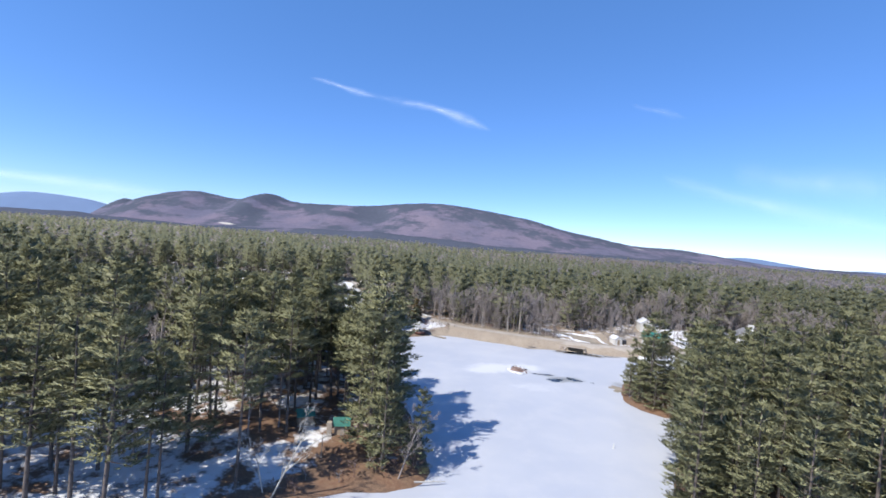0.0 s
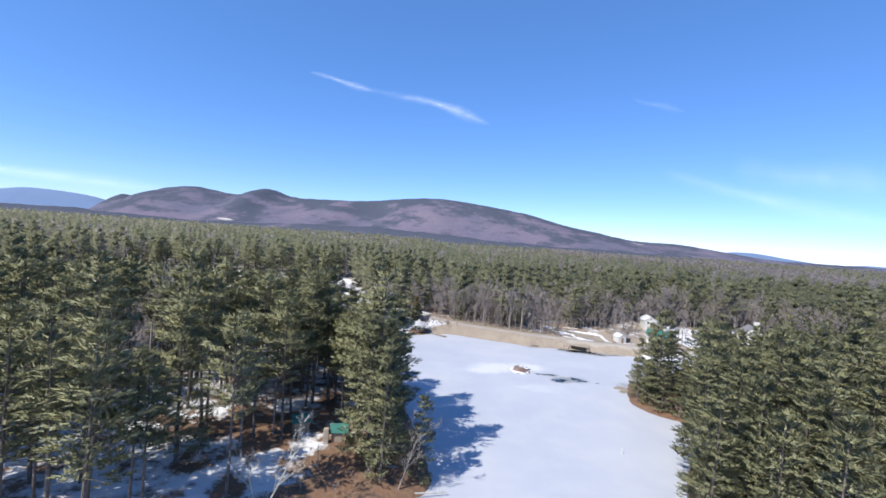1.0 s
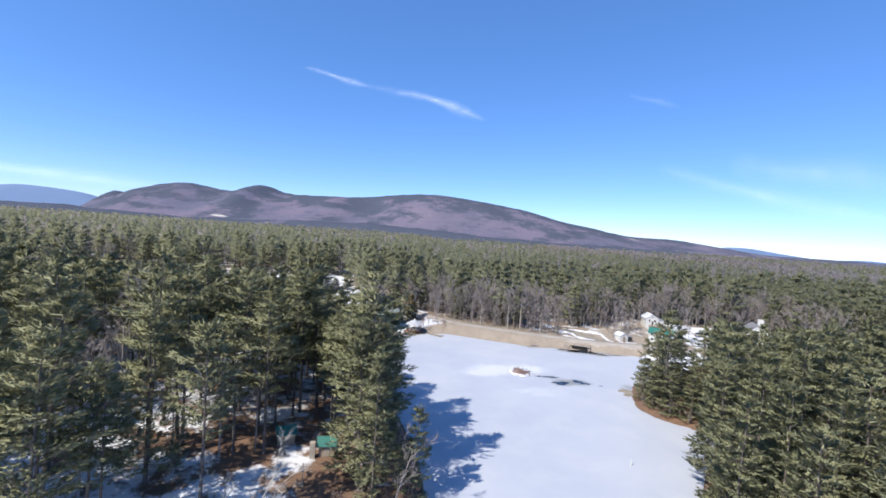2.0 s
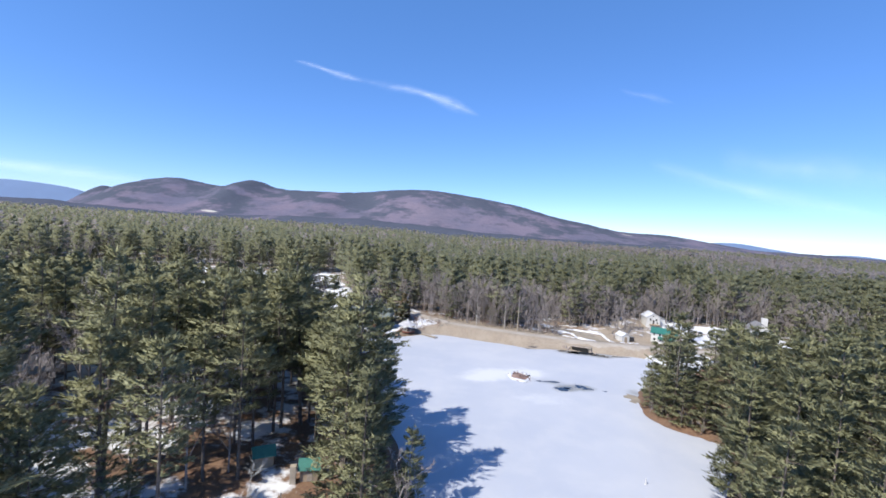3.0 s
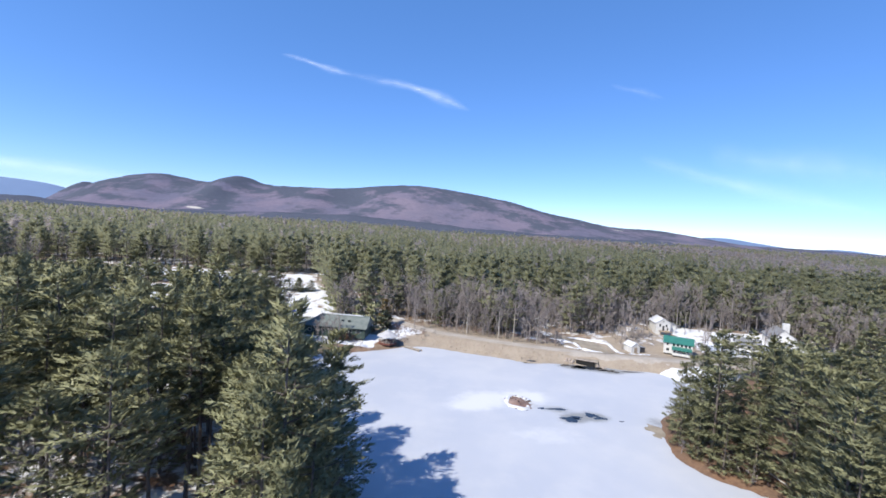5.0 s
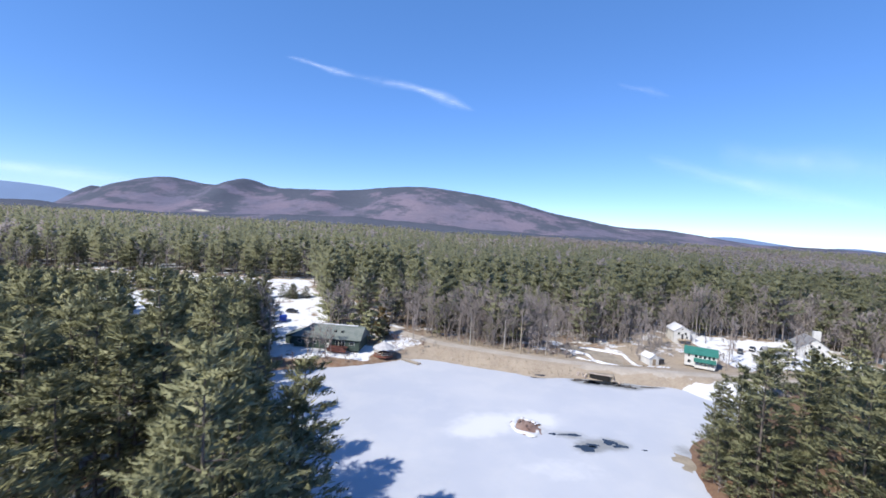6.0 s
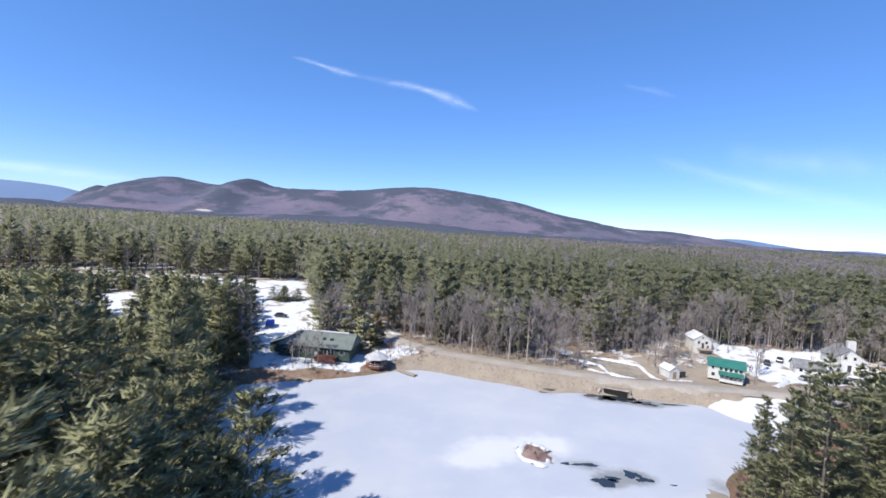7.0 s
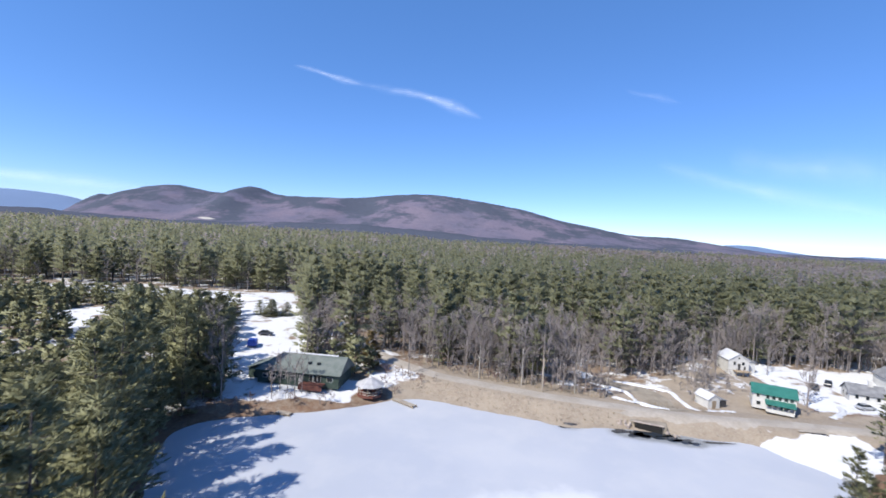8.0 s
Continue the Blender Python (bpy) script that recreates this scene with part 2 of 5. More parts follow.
def box(bm, lo, hi, bevel=0.0):
    made = bmesh.ops.create_cube(bm, size=1.0, matrix=Matrix.LocRotScale([(a + b) / 2 for a, b in zip(lo, hi)], None, [b - a for a, b in zip(lo, hi)]))
    if bevel:
        edges = {e for v in made["verts"] for e in v.link_edges}
        bmesh.ops.bevel(bm, geom=list(edges), offset=bevel, segments=1, affect="EDGES")
    return bm


def boxed(lo, hi, bevel=0.0):
    return box(bmesh.new(), lo, hi, bevel)


def tube(bm, a, b, r1, r2, sides=8):
    a, b = Vector(a), Vector(b)
    way = b - a
    m = Matrix.Translation((a + b) / 2) @ way.to_track_quat("Z", "Y").to_matrix().to_4x4()
    bmesh.ops.create_cone(bm, cap_ends=True, segments=sides, radius1=r1, radius2=r2, depth=way.length, matrix=m)
    return bm


def prism(points, y0, y1):
    """A solid whose outline in x and z runs from y0 to y1."""
    bm = bmesh.new()
    front = [bm.verts.new((x, y0, z)) for x, z in points]
    back = [bm.verts.new((x, y1, z)) for x, z in points]
    bm.faces.new(front)
    bm.faces.new(back[::-1])
    for k in range(len(points)):
        j = (k + 1) % len(points)
        bm.faces.new((front[j], front[k], back[k], back[j]))
    bmesh.ops.recalc_face_normals(bm, faces=bm.faces)
    return bm


def curve_points(points, steps=6, closed=False):
    """A smooth line through a few points."""
    p = np.array(points, float)
    n = len(p)
    out = []
    for k in range(n if closed else n - 1):
        if closed:
            a, b, c, d = p[(k - 1) % n], p[k], p[(k + 1) % n], p[(k + 2) % n]
        else:
            a, b, c, d = p[max(k - 1, 0)], p[k], p[k + 1], p[min(k + 2, n - 1)]
        for s in np.arange(steps) / steps:
            out.append(0.5 * (2 * b + (c - a) * s + (2 * a - 5 * b + 4 * c - d) * s**2 + (3 * b - a - 3 * c + d) * s**3))
    if not closed:
        out.append(p[-1])
    return np.array(out)


def line_distance(x, y, line):
    """The distance of places from a line of points, and how far along it they lie."""
    best, along, done = np.full(x.shape, 1e9), np.zeros(x.shape), 0.0
    for (ax, ay), (bx, by) in zip(line[:-1], line[1:]):
        dx, dy = bx - ax, by - ay
        ll = max(dx * dx + dy * dy, 1e-9)
        s = np.clip(((x - ax) * dx + (y - ay) * dy) / ll, 0, 1)
        d = np.hypot(x - ax - s * dx, y - ay - s * dy)
        near = d < best
        best, along = np.where(near, d, best), np.where(near, done + s * math.sqrt(ll), along)
        done += math.sqrt(ll)
    return best, along


def inside(x, y, ring):
    hit = np.zeros(x.shape, bool)
    for (ax, ay), (bx, by) in zip(ring, np.roll(ring, -1, axis=0)):
        if ay != by:
            hit ^= ((ay > y) != (by > y)) & (x < (bx - ax) * (y - ay) / (by - ay) + ax)
    return hit


def smooth(v, a, b):
    s = np.clip((v - a) / (b - a), 0, 1)
    return s * s * (3 - 2 * s)


def waves(x, y, size, seed=0):
    """Soft irregular ups and downs between about -1 and 1."""
    out = 0
    for k in range(4):
        a = 1.7 * k + seed * 0.9
        out = out + np.sin((x * math.cos(a) + y * math.sin(a)) / size * (1 + 0.37 * k) + seed + k * 2.1) / (1 + 0.4 * k)
    return out / 2.4


# ---- the plan ----
SHORE = curve_points([(-16, 66.8), (-5, 69.7), (0, 74.1), (-1, 81.4), (-3, 91.5), (-7.5, 106.1), (-15, 117.7), (-23, 125.7), (-30, 134.4), (-36, 145.3), (-41, 156.2),
                      (-42, 165.7), (-36, 171.5), (-27, 174.4), (-18, 177.6), (-8.7, 182.1), (-1.2, 186.7), (7, 187.7), (19, 182.9), (31.5, 178.7), (37, 175.8),
                      (48, 176.2), (58, 175.4), (68, 173), (77, 171.5), (79.5, 165.8), (84, 158.5), (82, 151.1), (69, 143.1), (60.5, 137.5), (57, 131.5), (54.3, 124),
                      (53.5, 119.3), (55.6, 114), (60, 110), (63.5, 105.5), (60.5, 99.5), (53, 90.1), (46.5, 80.5), (40, 66.8), (36, 43.6), (30, 10.9), (5, -21.8), (-30, -14.5), (-38, 21.8), (-30, 50.9)], 4, True)
SHORE_LOOP = np.vstack([SHORE, SHORE[:1]])
ROAD = curve_points([(-34, 242.7), (-17, 221.6), (-3, 207.1), (9, 198.3), (23, 191.8), (36, 186.7), (47, 183.5), (57, 180.5), (69, 178), (87, 176.5), (104, 174.4), (130, 172.2), (190, 174.4)], 5)
DRIVE = curve_points([(65, 181), (64.3, 187.5), (64.6, 192), (62.5, 197), (57.5, 201.5), (53, 205)], 4)
LOT = np.array([(-44, 186), (-50, 197.6), (-55, 218), (-72, 263), (-165, 267.4), (-168, 279), (-58, 284.8), (-46, 254.3), (-33, 221.6), (-28, 202), (-14, 194), (0, 190.4), (0, 187.4), (-20, 178.7), (-36, 174.4)])
SIDE_LOT = np.array([(-136, 222.3), (-128, 231), (-112, 244.8), (-104, 239.8), (-110, 229.6), (-90, 215.1), (-84, 207.8), (-96, 206.3), (-116, 223.8)])
VILLAGE = np.array([(64, 186), (72, 203.4), (90, 222.3), (112, 220.9), (150, 218), (158, 190.4), (150, 168.6), (82, 161.3), (66, 174.4)])


def shore_distance(x, y):
    d, _ = line_distance(x, y, SHORE_LOOP)
    return np.where(inside(x, y, SHORE), -d, d)


def ground_height(x, y):
    x, y = np.asarray(x, float), np.asarray(y, float)
    d = shore_distance(x, y)
    land = 0.12 + 1.9 * (1 - np.exp(-np.maximum(d, 0) / 5.0)) + 0.25 * waves(x, y, 9, 1) * smooth(d, 2, 12)
    land = land + 1.6 * smooth(d, 10, 70) * smooth(-x, 10, 60)
    land = land + 0.069 * np.clip(y - 190, 0, 80) * smooth(-x, -15, 25) + 0.062 * np.clip(y - 190, 0, 44) * smooth(x, 60, 80)
    land = land + 2.0 * waves(x, y, 160, 3) * smooth(d, 60, 260)
    r, _ = line_distance(x, y, ROAD)
    bed = 2.65 + 0.069 * np.clip(y - 200, 0, 44)
    land = land + (bed - land) * (1 - smooth(r, 3.4, 7.5)) * smooth(d, 0.5, 4.0)
    beach = inside(x, y, np.array([(77.6, 171.4), (98.5, 172.8), (99.5, 166.5), (86, 154.5), (78.5, 160.6)]))
    land = np.where(beach, np.minimum(land, 0.15 + 0.09 * np.maximum(d, 0)), land)
    return np.where(d > 0, land, -0.7 * smooth(-d, -0.2, 4.0) + 0.05)


def spot_height(x, y):
    return float(ground_height(np.array([x]), np.array([y]))[0])


def axis_lines(lo, hi, step, far_lo, far_hi):
    """Close lines in the middle, ever wider towards the horizon."""
    mid = list(np.arange(lo, hi + step / 2, step))
    out, s = [], step
    while (out[-1] if out else mid[-1]) < far_hi:
        s *= 1.16
        out.append((out[-1] if out else mid[-1]) + s)
    low, s = [], step
    while (low[-1] if low else mid[0]) > far_lo:
        s *= 1.16
        low.append((low[-1] if low else mid[0]) - s)
    return np.array(low[::-1] + mid + out)


def grid_faces(nx, ny):
    k = np.arange((nx - 1) * (ny - 1))
    a = k // (nx - 1) * nx + k % (nx - 1)
    return np.stack([a, a + 1, a + nx + 1, a + nx], 1)


def build_ground():
    gx, gy = axis_lines(-190, 200, 2.0, -4800, 4800), axis_lines(28, 290, 2.0, -1500, 4800)
    x, y = (g.ravel() for g in np.meshgrid(gx, gy))
    z = ground_height(x, y)
    me = mesh_from("ground", np.stack([x, y, z], 1), grid_faces(len(gx), len(gy)), M_GROUND, True)
    d = shore_distance(x, y)
    r, _ = line_distance(x, y, ROAD)
    lot = inside(x, y, LOT) | inside(x, y, SIDE_LOT)
    village = inside(x, y, VILLAGE)
    snow = np.where(x < 20, 0.55, 0.32) + 0.06 * waves(x, y, 22, 5)
    snow = np.where(y > 190.4, 0.50, snow)
    snow = np.where(lot, 0.63 + 0.07 * waves(x, y, 6, 8), snow)
    snow = np.where(village, 0.50, snow)
    snow = np.where(village & (x > 104) & (y > 186), 0.66 + 0.07 * waves(x, y, 5, 2), snow)
    snow = snow - 0.34 * (1 - smooth(d, 1.5, 6))
    ridge = inside(x, y, np.array([(77.6, 171.4), (98.5, 172.8), (99.5, 166.5), (86, 154.5), (78.5, 160.6)]))
    snow = np.where(ridge, 0.95, snow)
    tan = ((r < 12) & (y > 168.6) & (x > 4)) | (village & (x < 104))
    grass = np.where(tan, np.where(village & (y > 181.6), 0.66, 0.75), 0.0)
    snow = np.where(tan & ~ridge, np.where(village, np.where(y > 194.7, 0.46, 0.35), 0.22), snow)
    grass = np.maximum(grass, np.where((d < 7) & (y > 171.5), np.where(x > -4, 0.6, 0.36), 0.0))
    # bare brown ground where the camp stands
    camp = np.exp(-(((x + 13) / 7) ** 2 + ((y - 75.6) / 8.7) ** 2)) + 0.8 * np.exp(-(((x + 37) / 9) ** 2 + ((y - 85.7) / 6.5) ** 2))
    snow = snow - 0.30 * camp
    yard = inside(x, y, np.array([(-35, 180.5), (-12, 181.5), (-11, 186), (-35, 186.5)]))
    snow = np.where(yard, 0.72, snow)
    grass = np.maximum(grass, 0.42 * smooth(y, 180, 190))
    attribute(me, "snow", snow)
    attribute(me, "grass", grass)
    tagged(new("ground", me), "wooded ground with brown needle litter and thawing snow patches", "ground", kind="structure")


POOLS = [(37.4, 135.1, 2.0, 1.38), (39.0, 136.3, 1.2, 0.73), (43.0, 137.8, 1.4, 1.16), (44.6, 136.3, 1.6, 0.65), (35.8, 140.4, 2.5, 0.51), (32.2, 140.5, 0.8, 0.51), (49.0, 135.1, 0.6, 0.25), (27.6, 138.9, 0.8, 0.36)]
MELT = [(55.5, 173.8, 4.4, 1.4), (49.6, 174.6, 2.6, 1.0), (52.6, 173.0, 2.4, 1.3), (58.6, 172.2, 2.8, 1.5), (61.4, 171.2, 2.0, 1.2), (63.2, 170.2, 1.1, 0.8), (68.5, 171.2, 3.4, 0.5), (38, 175.6, 2.4, 0.7)]


def build_ice():
    gx, gy = np.arange(-72, 110, 1.5), np.arange(-60, 195, 1.5)
    x, y = (g.ravel() for g in np.meshgrid(gx, gy))
    me = mesh_from("ice", np.stack([x, y, 0 * x], 1), grid_faces(len(gx), len(gy)), M_ICE)
    frost = np.exp(-(((x - 21) / 9) ** 2 + ((y - 144.6) / 5.1) ** 2)) + 0.8 * np.exp(-(((x - 31) / 5) ** 2 + ((y - 147.5) / 4.4) ** 2))
    frost = frost + 0.7 * np.exp(-(((x - 14) / 5) ** 2 + ((y - 139.5) / 2.9) ** 2)) + 0.55 * np.exp(-(((x - 30) / 10) ** 2 + ((y - 127.1) / 4.4) ** 2))
    slush = 0.0
    for px, py, a, b in POOLS[:5] + MELT:
        slush = slush + 0.85 * np.exp(-(((x - px) / (a + 1.2)) ** 2 + ((y - py) / (b + 1.2)) ** 2))
    slush = slush + 0.75 * np.exp(-(((x - 27.3) / 5.0) ** 2 + ((y - 143.1) / 3.3) ** 2)) + 0.75 * np.exp(-(((x - 57.5) / 3) ** 2 + ((y - 135.1) / 3.6) ** 2))
    attribute(me, "frost", frost)
    attribute(me, "slush", slush)
    tagged(new("pond_ice", me), "frozen pond with pale grey-blue ice and frosted patches", "ice", kind="structure")


def build_pools():
    for k, (px, py, a, b) in enumerate(POOLS + MELT):
        bm = bmesh.new()
        ring = []
        for s in range(22):
            t = s / 22 * 2 * math.pi
            w = 1 + 0.22 * math.sin(3 * t + k) + 0.14 * math.sin(5 * t + 2 * k) + 0.08 * math.sin(9 * t + k)
            ring.append(bm.verts.new((px + a * w * math.cos(t), py + b * w * math.sin(t), 0.008)))
        bm.faces.new(ring)
        me = bpy.data.meshes.new("melt_pool")
        bm.to_mesh(me)
        bm.free()
        me.materials.append(M_WATER)
        tagged(new("melt_pool", me), "dark melted pool of open water in the ice", "water", "melt pools", "structure")


def strip(name, line, width, lift, material, label, category):
    """A band that follows the ground along a line."""
    line = np.array(line)
    side = np.gradient(line, axis=0)
    side = np.stack([side[:, 1], -side[:, 0]], 1) / np.linalg.norm(side, axis=1)[:, None]
    rows = []
    for off in (-0.5, -0.25, 0, 0.25, 0.5):
        p = line + side * off * width
        rows.append(np.c_[p, ground_height(p[:, 0], p[:, 1]) + lift - (0.3 if abs(off) == 0.5 else 0)])
    v = np.concatenate(rows)
    me = mesh_from(name, v, grid_faces(len(line), 5)[:, ::-1], material, True)
    return tagged(new(name, me), label, category, kind="structure")


build_ground()
build_ice()
build_pools()
strip("road", curve_points(ROAD, 2), 6.0, 0.12, M_ROAD, "pale worn road along the top of the dam", "road")
drive_line = curve_points(DRIVE, 3)
strip("gravel_drive", drive_line, 10.5, 0.10, M_GRAVEL, "brown gravel drive between ploughed snow banks", "drive")


def build_mountains():
    bumps = [(-2050, 115, 100.6), (-1584, 228, 78.6), (-1088, 99, 45.4), (-941, 1123, 204.7), (-42, 431, 118.9), (530, 458, 90.5), (785, 799, 56.3), (1464, 346, 46.8), (2498, 829, 30.7)]
    gx, gy = np.arange(-2420, 3300, 22.0), np.linspace(1816, 3051, 60)
    x, y = (g.ravel() for g in np.meshgrid(gx, gy))
    top = sum(h * np.exp(-(((x - c) / w) ** 2)) for c, w, h in bumps)
    s = smooth(y, 1853, 2761) * (1 - 0.5 * smooth(y, 2761, 3051))
    spur = 1 + 0.16 * waves(x, y * 0.35, 110, 2) * np.sin(np.pi * np.clip((y - 1816.4) / 944.5, 0, 1)) + 0.05 * waves(x, y, 45, 7) * np.sin(np.pi * np.clip((y - 1816.4) / 944.5, 0, 1))
    left_end = smooth(x / y, -0.865, -0.69)
    z = (top * s * spur + 2.2 * waves(x, y, 14, 4) * s) * left_end + 2
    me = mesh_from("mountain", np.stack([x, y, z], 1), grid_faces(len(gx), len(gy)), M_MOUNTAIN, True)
    attribute(me, "high", s)
    attribute(me, "field", np.exp(-(((x + 1035) / 55) ** 2 + ((y - 2107) / 18.9) ** 2)) + np.exp(-(((x - 1060) / 45) ** 2 + ((y - 2397.6) / 16) ** 2)))
    tagged(new("mountain", me), "long wooded mountain ridge of bare hardwoods, coloured purple-blue for haze", "mountain", kind="structure")
    gx, gy = np.arange(-1900, 900, 14.0), np.linspace(1480, 1720, 14)
    x, y = (g.ravel() for g in np.meshgrid(gx, gy))
    h = 26 * np.exp(-(((x + 250) / 430) ** 2)) + 22 * np.exp(-(((x + 1450) / 380) ** 2)) + 5 * waves(x, 0 * y, 60, 5) + 2 * waves(x, y, 9, 6) + 28
    z = h * np.sin(np.pi * np.clip((y - 1480) / 240, 0, 1)) ** 0.7
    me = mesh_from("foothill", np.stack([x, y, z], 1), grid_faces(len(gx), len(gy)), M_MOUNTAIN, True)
    attribute(me, "high", 1.3 + 0 * x)
    attribute(me, "field", 0 * x)
    tagged(new("foothill", me), "low dark evergreen foothills before the mountain", "hills", kind="structure")
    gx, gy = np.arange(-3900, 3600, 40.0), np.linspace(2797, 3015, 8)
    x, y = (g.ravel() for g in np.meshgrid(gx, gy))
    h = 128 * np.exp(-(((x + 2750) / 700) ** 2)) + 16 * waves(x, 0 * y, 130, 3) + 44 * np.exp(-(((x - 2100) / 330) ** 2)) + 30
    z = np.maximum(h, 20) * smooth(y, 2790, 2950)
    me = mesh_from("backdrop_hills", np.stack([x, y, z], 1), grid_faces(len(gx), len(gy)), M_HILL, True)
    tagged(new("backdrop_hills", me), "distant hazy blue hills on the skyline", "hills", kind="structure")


build_mountains()

# ---- trees ----
def spikes(at, way, length, width, rng):
    """Narrow needle sprays: one triangle each, from a place along a way."""
    n = len(at)
    way = way / np.linalg.norm(way, axis=1)[:, None]
    side = np.cross(way, rng.normal(size=(n, 3)) * [0.5, 0.5, 1.0] + [0, 0, 0.6])
    side = side / np.maximum(np.linalg.norm(side, axis=1), 1e-6)[:, None]
    w, l = (np.broadcast_to(np.asarray(v, float), n)[:, None] for v in (width, length))
    v = np.stack([at - side * w / 2 - way * l * 0.25, at + side * w / 2 - way * l * 0.25, at + way * l * 0.75], 1).reshape(-1, 3)
    return v, np.arange(3 * n).reshape(-1, 3)


def crown_normals(v, rng, outward=1.1, loose=0.42, up=0.5, wavy=0.25):
    """Soft normals for needle sprays: outwards from the stem and up, with some scatter for each spray."""
    n = len(v) // 3
    mid = v.reshape(n, 3, 3).mean(1)
    out = mid[:, :2] / np.maximum(np.linalg.norm(mid[:, :2], axis=1), 0.3)[:, None]
    puff = np.stack([np.sin(mid @ w + c) for w, c in (((2.1, 1.3, 1.9), 0.4), ((-1.2, 2.3, 1.5), 1.9), ((1.4, -1.8, 2.4), 3.1))], 1)
    nor = np.c_[out * outward, np.full(n, up)] + wavy * puff + rng.normal(size=(n, 3)) * loose
    nor = nor / np.linalg.norm(nor, axis=1)[:, None]
    return np.repeat(nor, 3, 0)


def turned(v, f, nor):
    """The faces, turned so that each looks the way of its soft normal."""
    t = v[f]
    flip = (np.cross(t[:, 1] - t[:, 0], t[:, 2] - t[:, 0]) * nor[f[:, 0]]).sum(1) < 0
    return np.where(flip[:, None], f[:, ::-1], f)


def joined(pieces):
    v, f, k = [], [], 0
    for a, b in pieces:
        v.append(a)
        f.append(np.asarray(b) + k)
        k += len(a)
    return np.concatenate(v), np.concatenate(f)


def limb(a, b, r1, r2, sides=4):
    """A tapered stick, as triangles."""
    a, b = np.array(a, float), np.array(b, float)
    w = (b - a) / max(np.linalg.norm(b - a), 1e-6)
    u = np.cross(w, [0.3, 0.5, 0.81])
    u /= np.linalg.norm(u)
    q = np.cross(w, u)
    t = np.arange(sides) / sides * 2 * math.pi
    ring = np.cos(t)[:, None] * u + np.sin(t)[:, None] * q
    v = np.concatenate([a + ring * r1, b + ring * r2])
    f = []
    for k in range(sides):
        j = (k + 1) % sides
        f += [(k, j, sides + j), (k, sides + j, sides + k)]
    return v, np.array(f)


def pine_shapes(seed, h, base, spread, whorl=2.15, per=5, plumes=19, needles=8, length=0.78, width=0.21, sides=7):
    """Wood and needles of one white pine: broad flat boughs, each a pad of feathery upturned plumes."""
    rng = np.random.default_rng(seed)
    bend = rng.normal(size=2) * 0.014
    stem = lambda z: np.array([bend[0] * z * z / h, bend[1] * z * z / h, z])  # noqa: E731
    wood = [limb(stem(h * a), stem(h * b), 0.011 * h * (1 - 0.95 * a) + 0.015, 0.011 * h * (1 - 0.95 * b) + 0.015, sides) for a, b in ((0, 0.3), (0.3, 0.6), (0.6, 0.93))]
    leaf = []
    z = base * h
    lean = rng.uniform(0, 2 * math.pi)
    while z < h - 0.4:
        u = (z - base * h) / (h - base * h)
        shape = (0.70 + 0.30 * smooth(u, 0.0, 0.25)) * (1 - u**1.8) ** 0.8 * (1 - 0.25 * u) + 0.10
        shape = shape * rng.uniform(0.7, 1.18)
        turn = rng.uniform(0, 2 * math.pi)
        for k in range(per):
            if rng.random() < 0.08:
                continue
            t = turn + (k + rng.uniform(-0.35, 0.35)) * 2 * math.pi / per
            reach = spread * shape * rng.uniform(0.55, 1.14) * (1 + 0.15 * math.cos(t - lean))
            rise = 0.02 + 0.5 * u**2 + rng.normal() * 0.09
            out = np.array([math.cos(t), math.sin(t), 0])
            across = np.array([-out[1], out[0], 0])
            root = stem(min(max(z + rng.uniform(-0.95, 0.95), 0.5), h - 0.3))
            tip = root + out * reach + [0, 0, rise * reach]
            if reach > 1.6 and sides > 5:
                wood.append(limb(root, root + (tip - root) * 0.75, 0.04 + 0.011 * reach, 0.02, 3))
            n = max(4, int(plumes * (0.35 + 0.65 * reach / spread)))
            s = 0.08 + 0.86 * np.sqrt((np.arange(n) + rng.uniform(0.1, 0.9, n)) / n)
            half = reach * 0.52 * np.sin(math.pi * np.clip(s, 0, 1) ** 0.75 * 0.86) + 0.15
            off = rng.uniform(-1, 1, n)
            start = root + (tip - root) * s[:, None] + across * (off * half)[:, None]
            start[:, 2] += 0.10 * reach * s**2 + 0.16 * (1 - off**2) + rng.normal(size=n) * 0.09
            way = out * 0.85 + across * (off * 0.9)[:, None] + np.stack([0 * s, 0 * s, rng.uniform(0.05, 0.42, n) + 0.3 * u], 1)
            way /= np.linalg.norm(way, axis=1)[:, None]
            size = rng.uniform(0.7, 1.25, n) * (0.55 + 0.11 * reach)
            along = np.linspace(0.0, 1.0, needles)
            at = (start[:, None] + way[:, None] * size[:, None, None] * along[None, :, None]).reshape(-1, 3)
            m = len(at)
            ways = np.repeat(way, needles, 0) + rng.normal(size=(m, 3)) * [0.5, 0.5, 0.16] + [0, 0, 0.06]
            leaf.append(spikes(at + rng.normal(size=(m, 3)) * [0.15, 0.15, 0.08], ways, length * rng.uniform(0.7, 1.25, m), width * rng.uniform(0.7, 1.3, m), rng))
        n = 10 if sides > 5 else 4
        t = rng.uniform(0, 2 * math.pi, n)
        out = np.stack([np.cos(t), np.sin(t), rng.uniform(0.1, 0.7, n)], 1)
        at = stem(min(z, h - 0.5)) + out * rng.uniform(0.3, 1.1, n)[:, None] + np.stack([0 * t, 0 * t, rng.uniform(-0.9, 0.9, n)], 1)
        leaf.append(spikes(at, out + rng.normal(size=(n, 3)) * 0.3, length * 1.3, width * 1.3, rng))
        z += whorl * rng.uniform(0.75, 1.25)
    n = 14
    leaf.append(spikes(np.tile(stem(h - 0.6), (n, 1)) + rng.normal(size=(n, 3)) * 0.3, rng.normal(size=(n, 3)) * 0.5 + [0, 0, 1.0], length, width, rng))
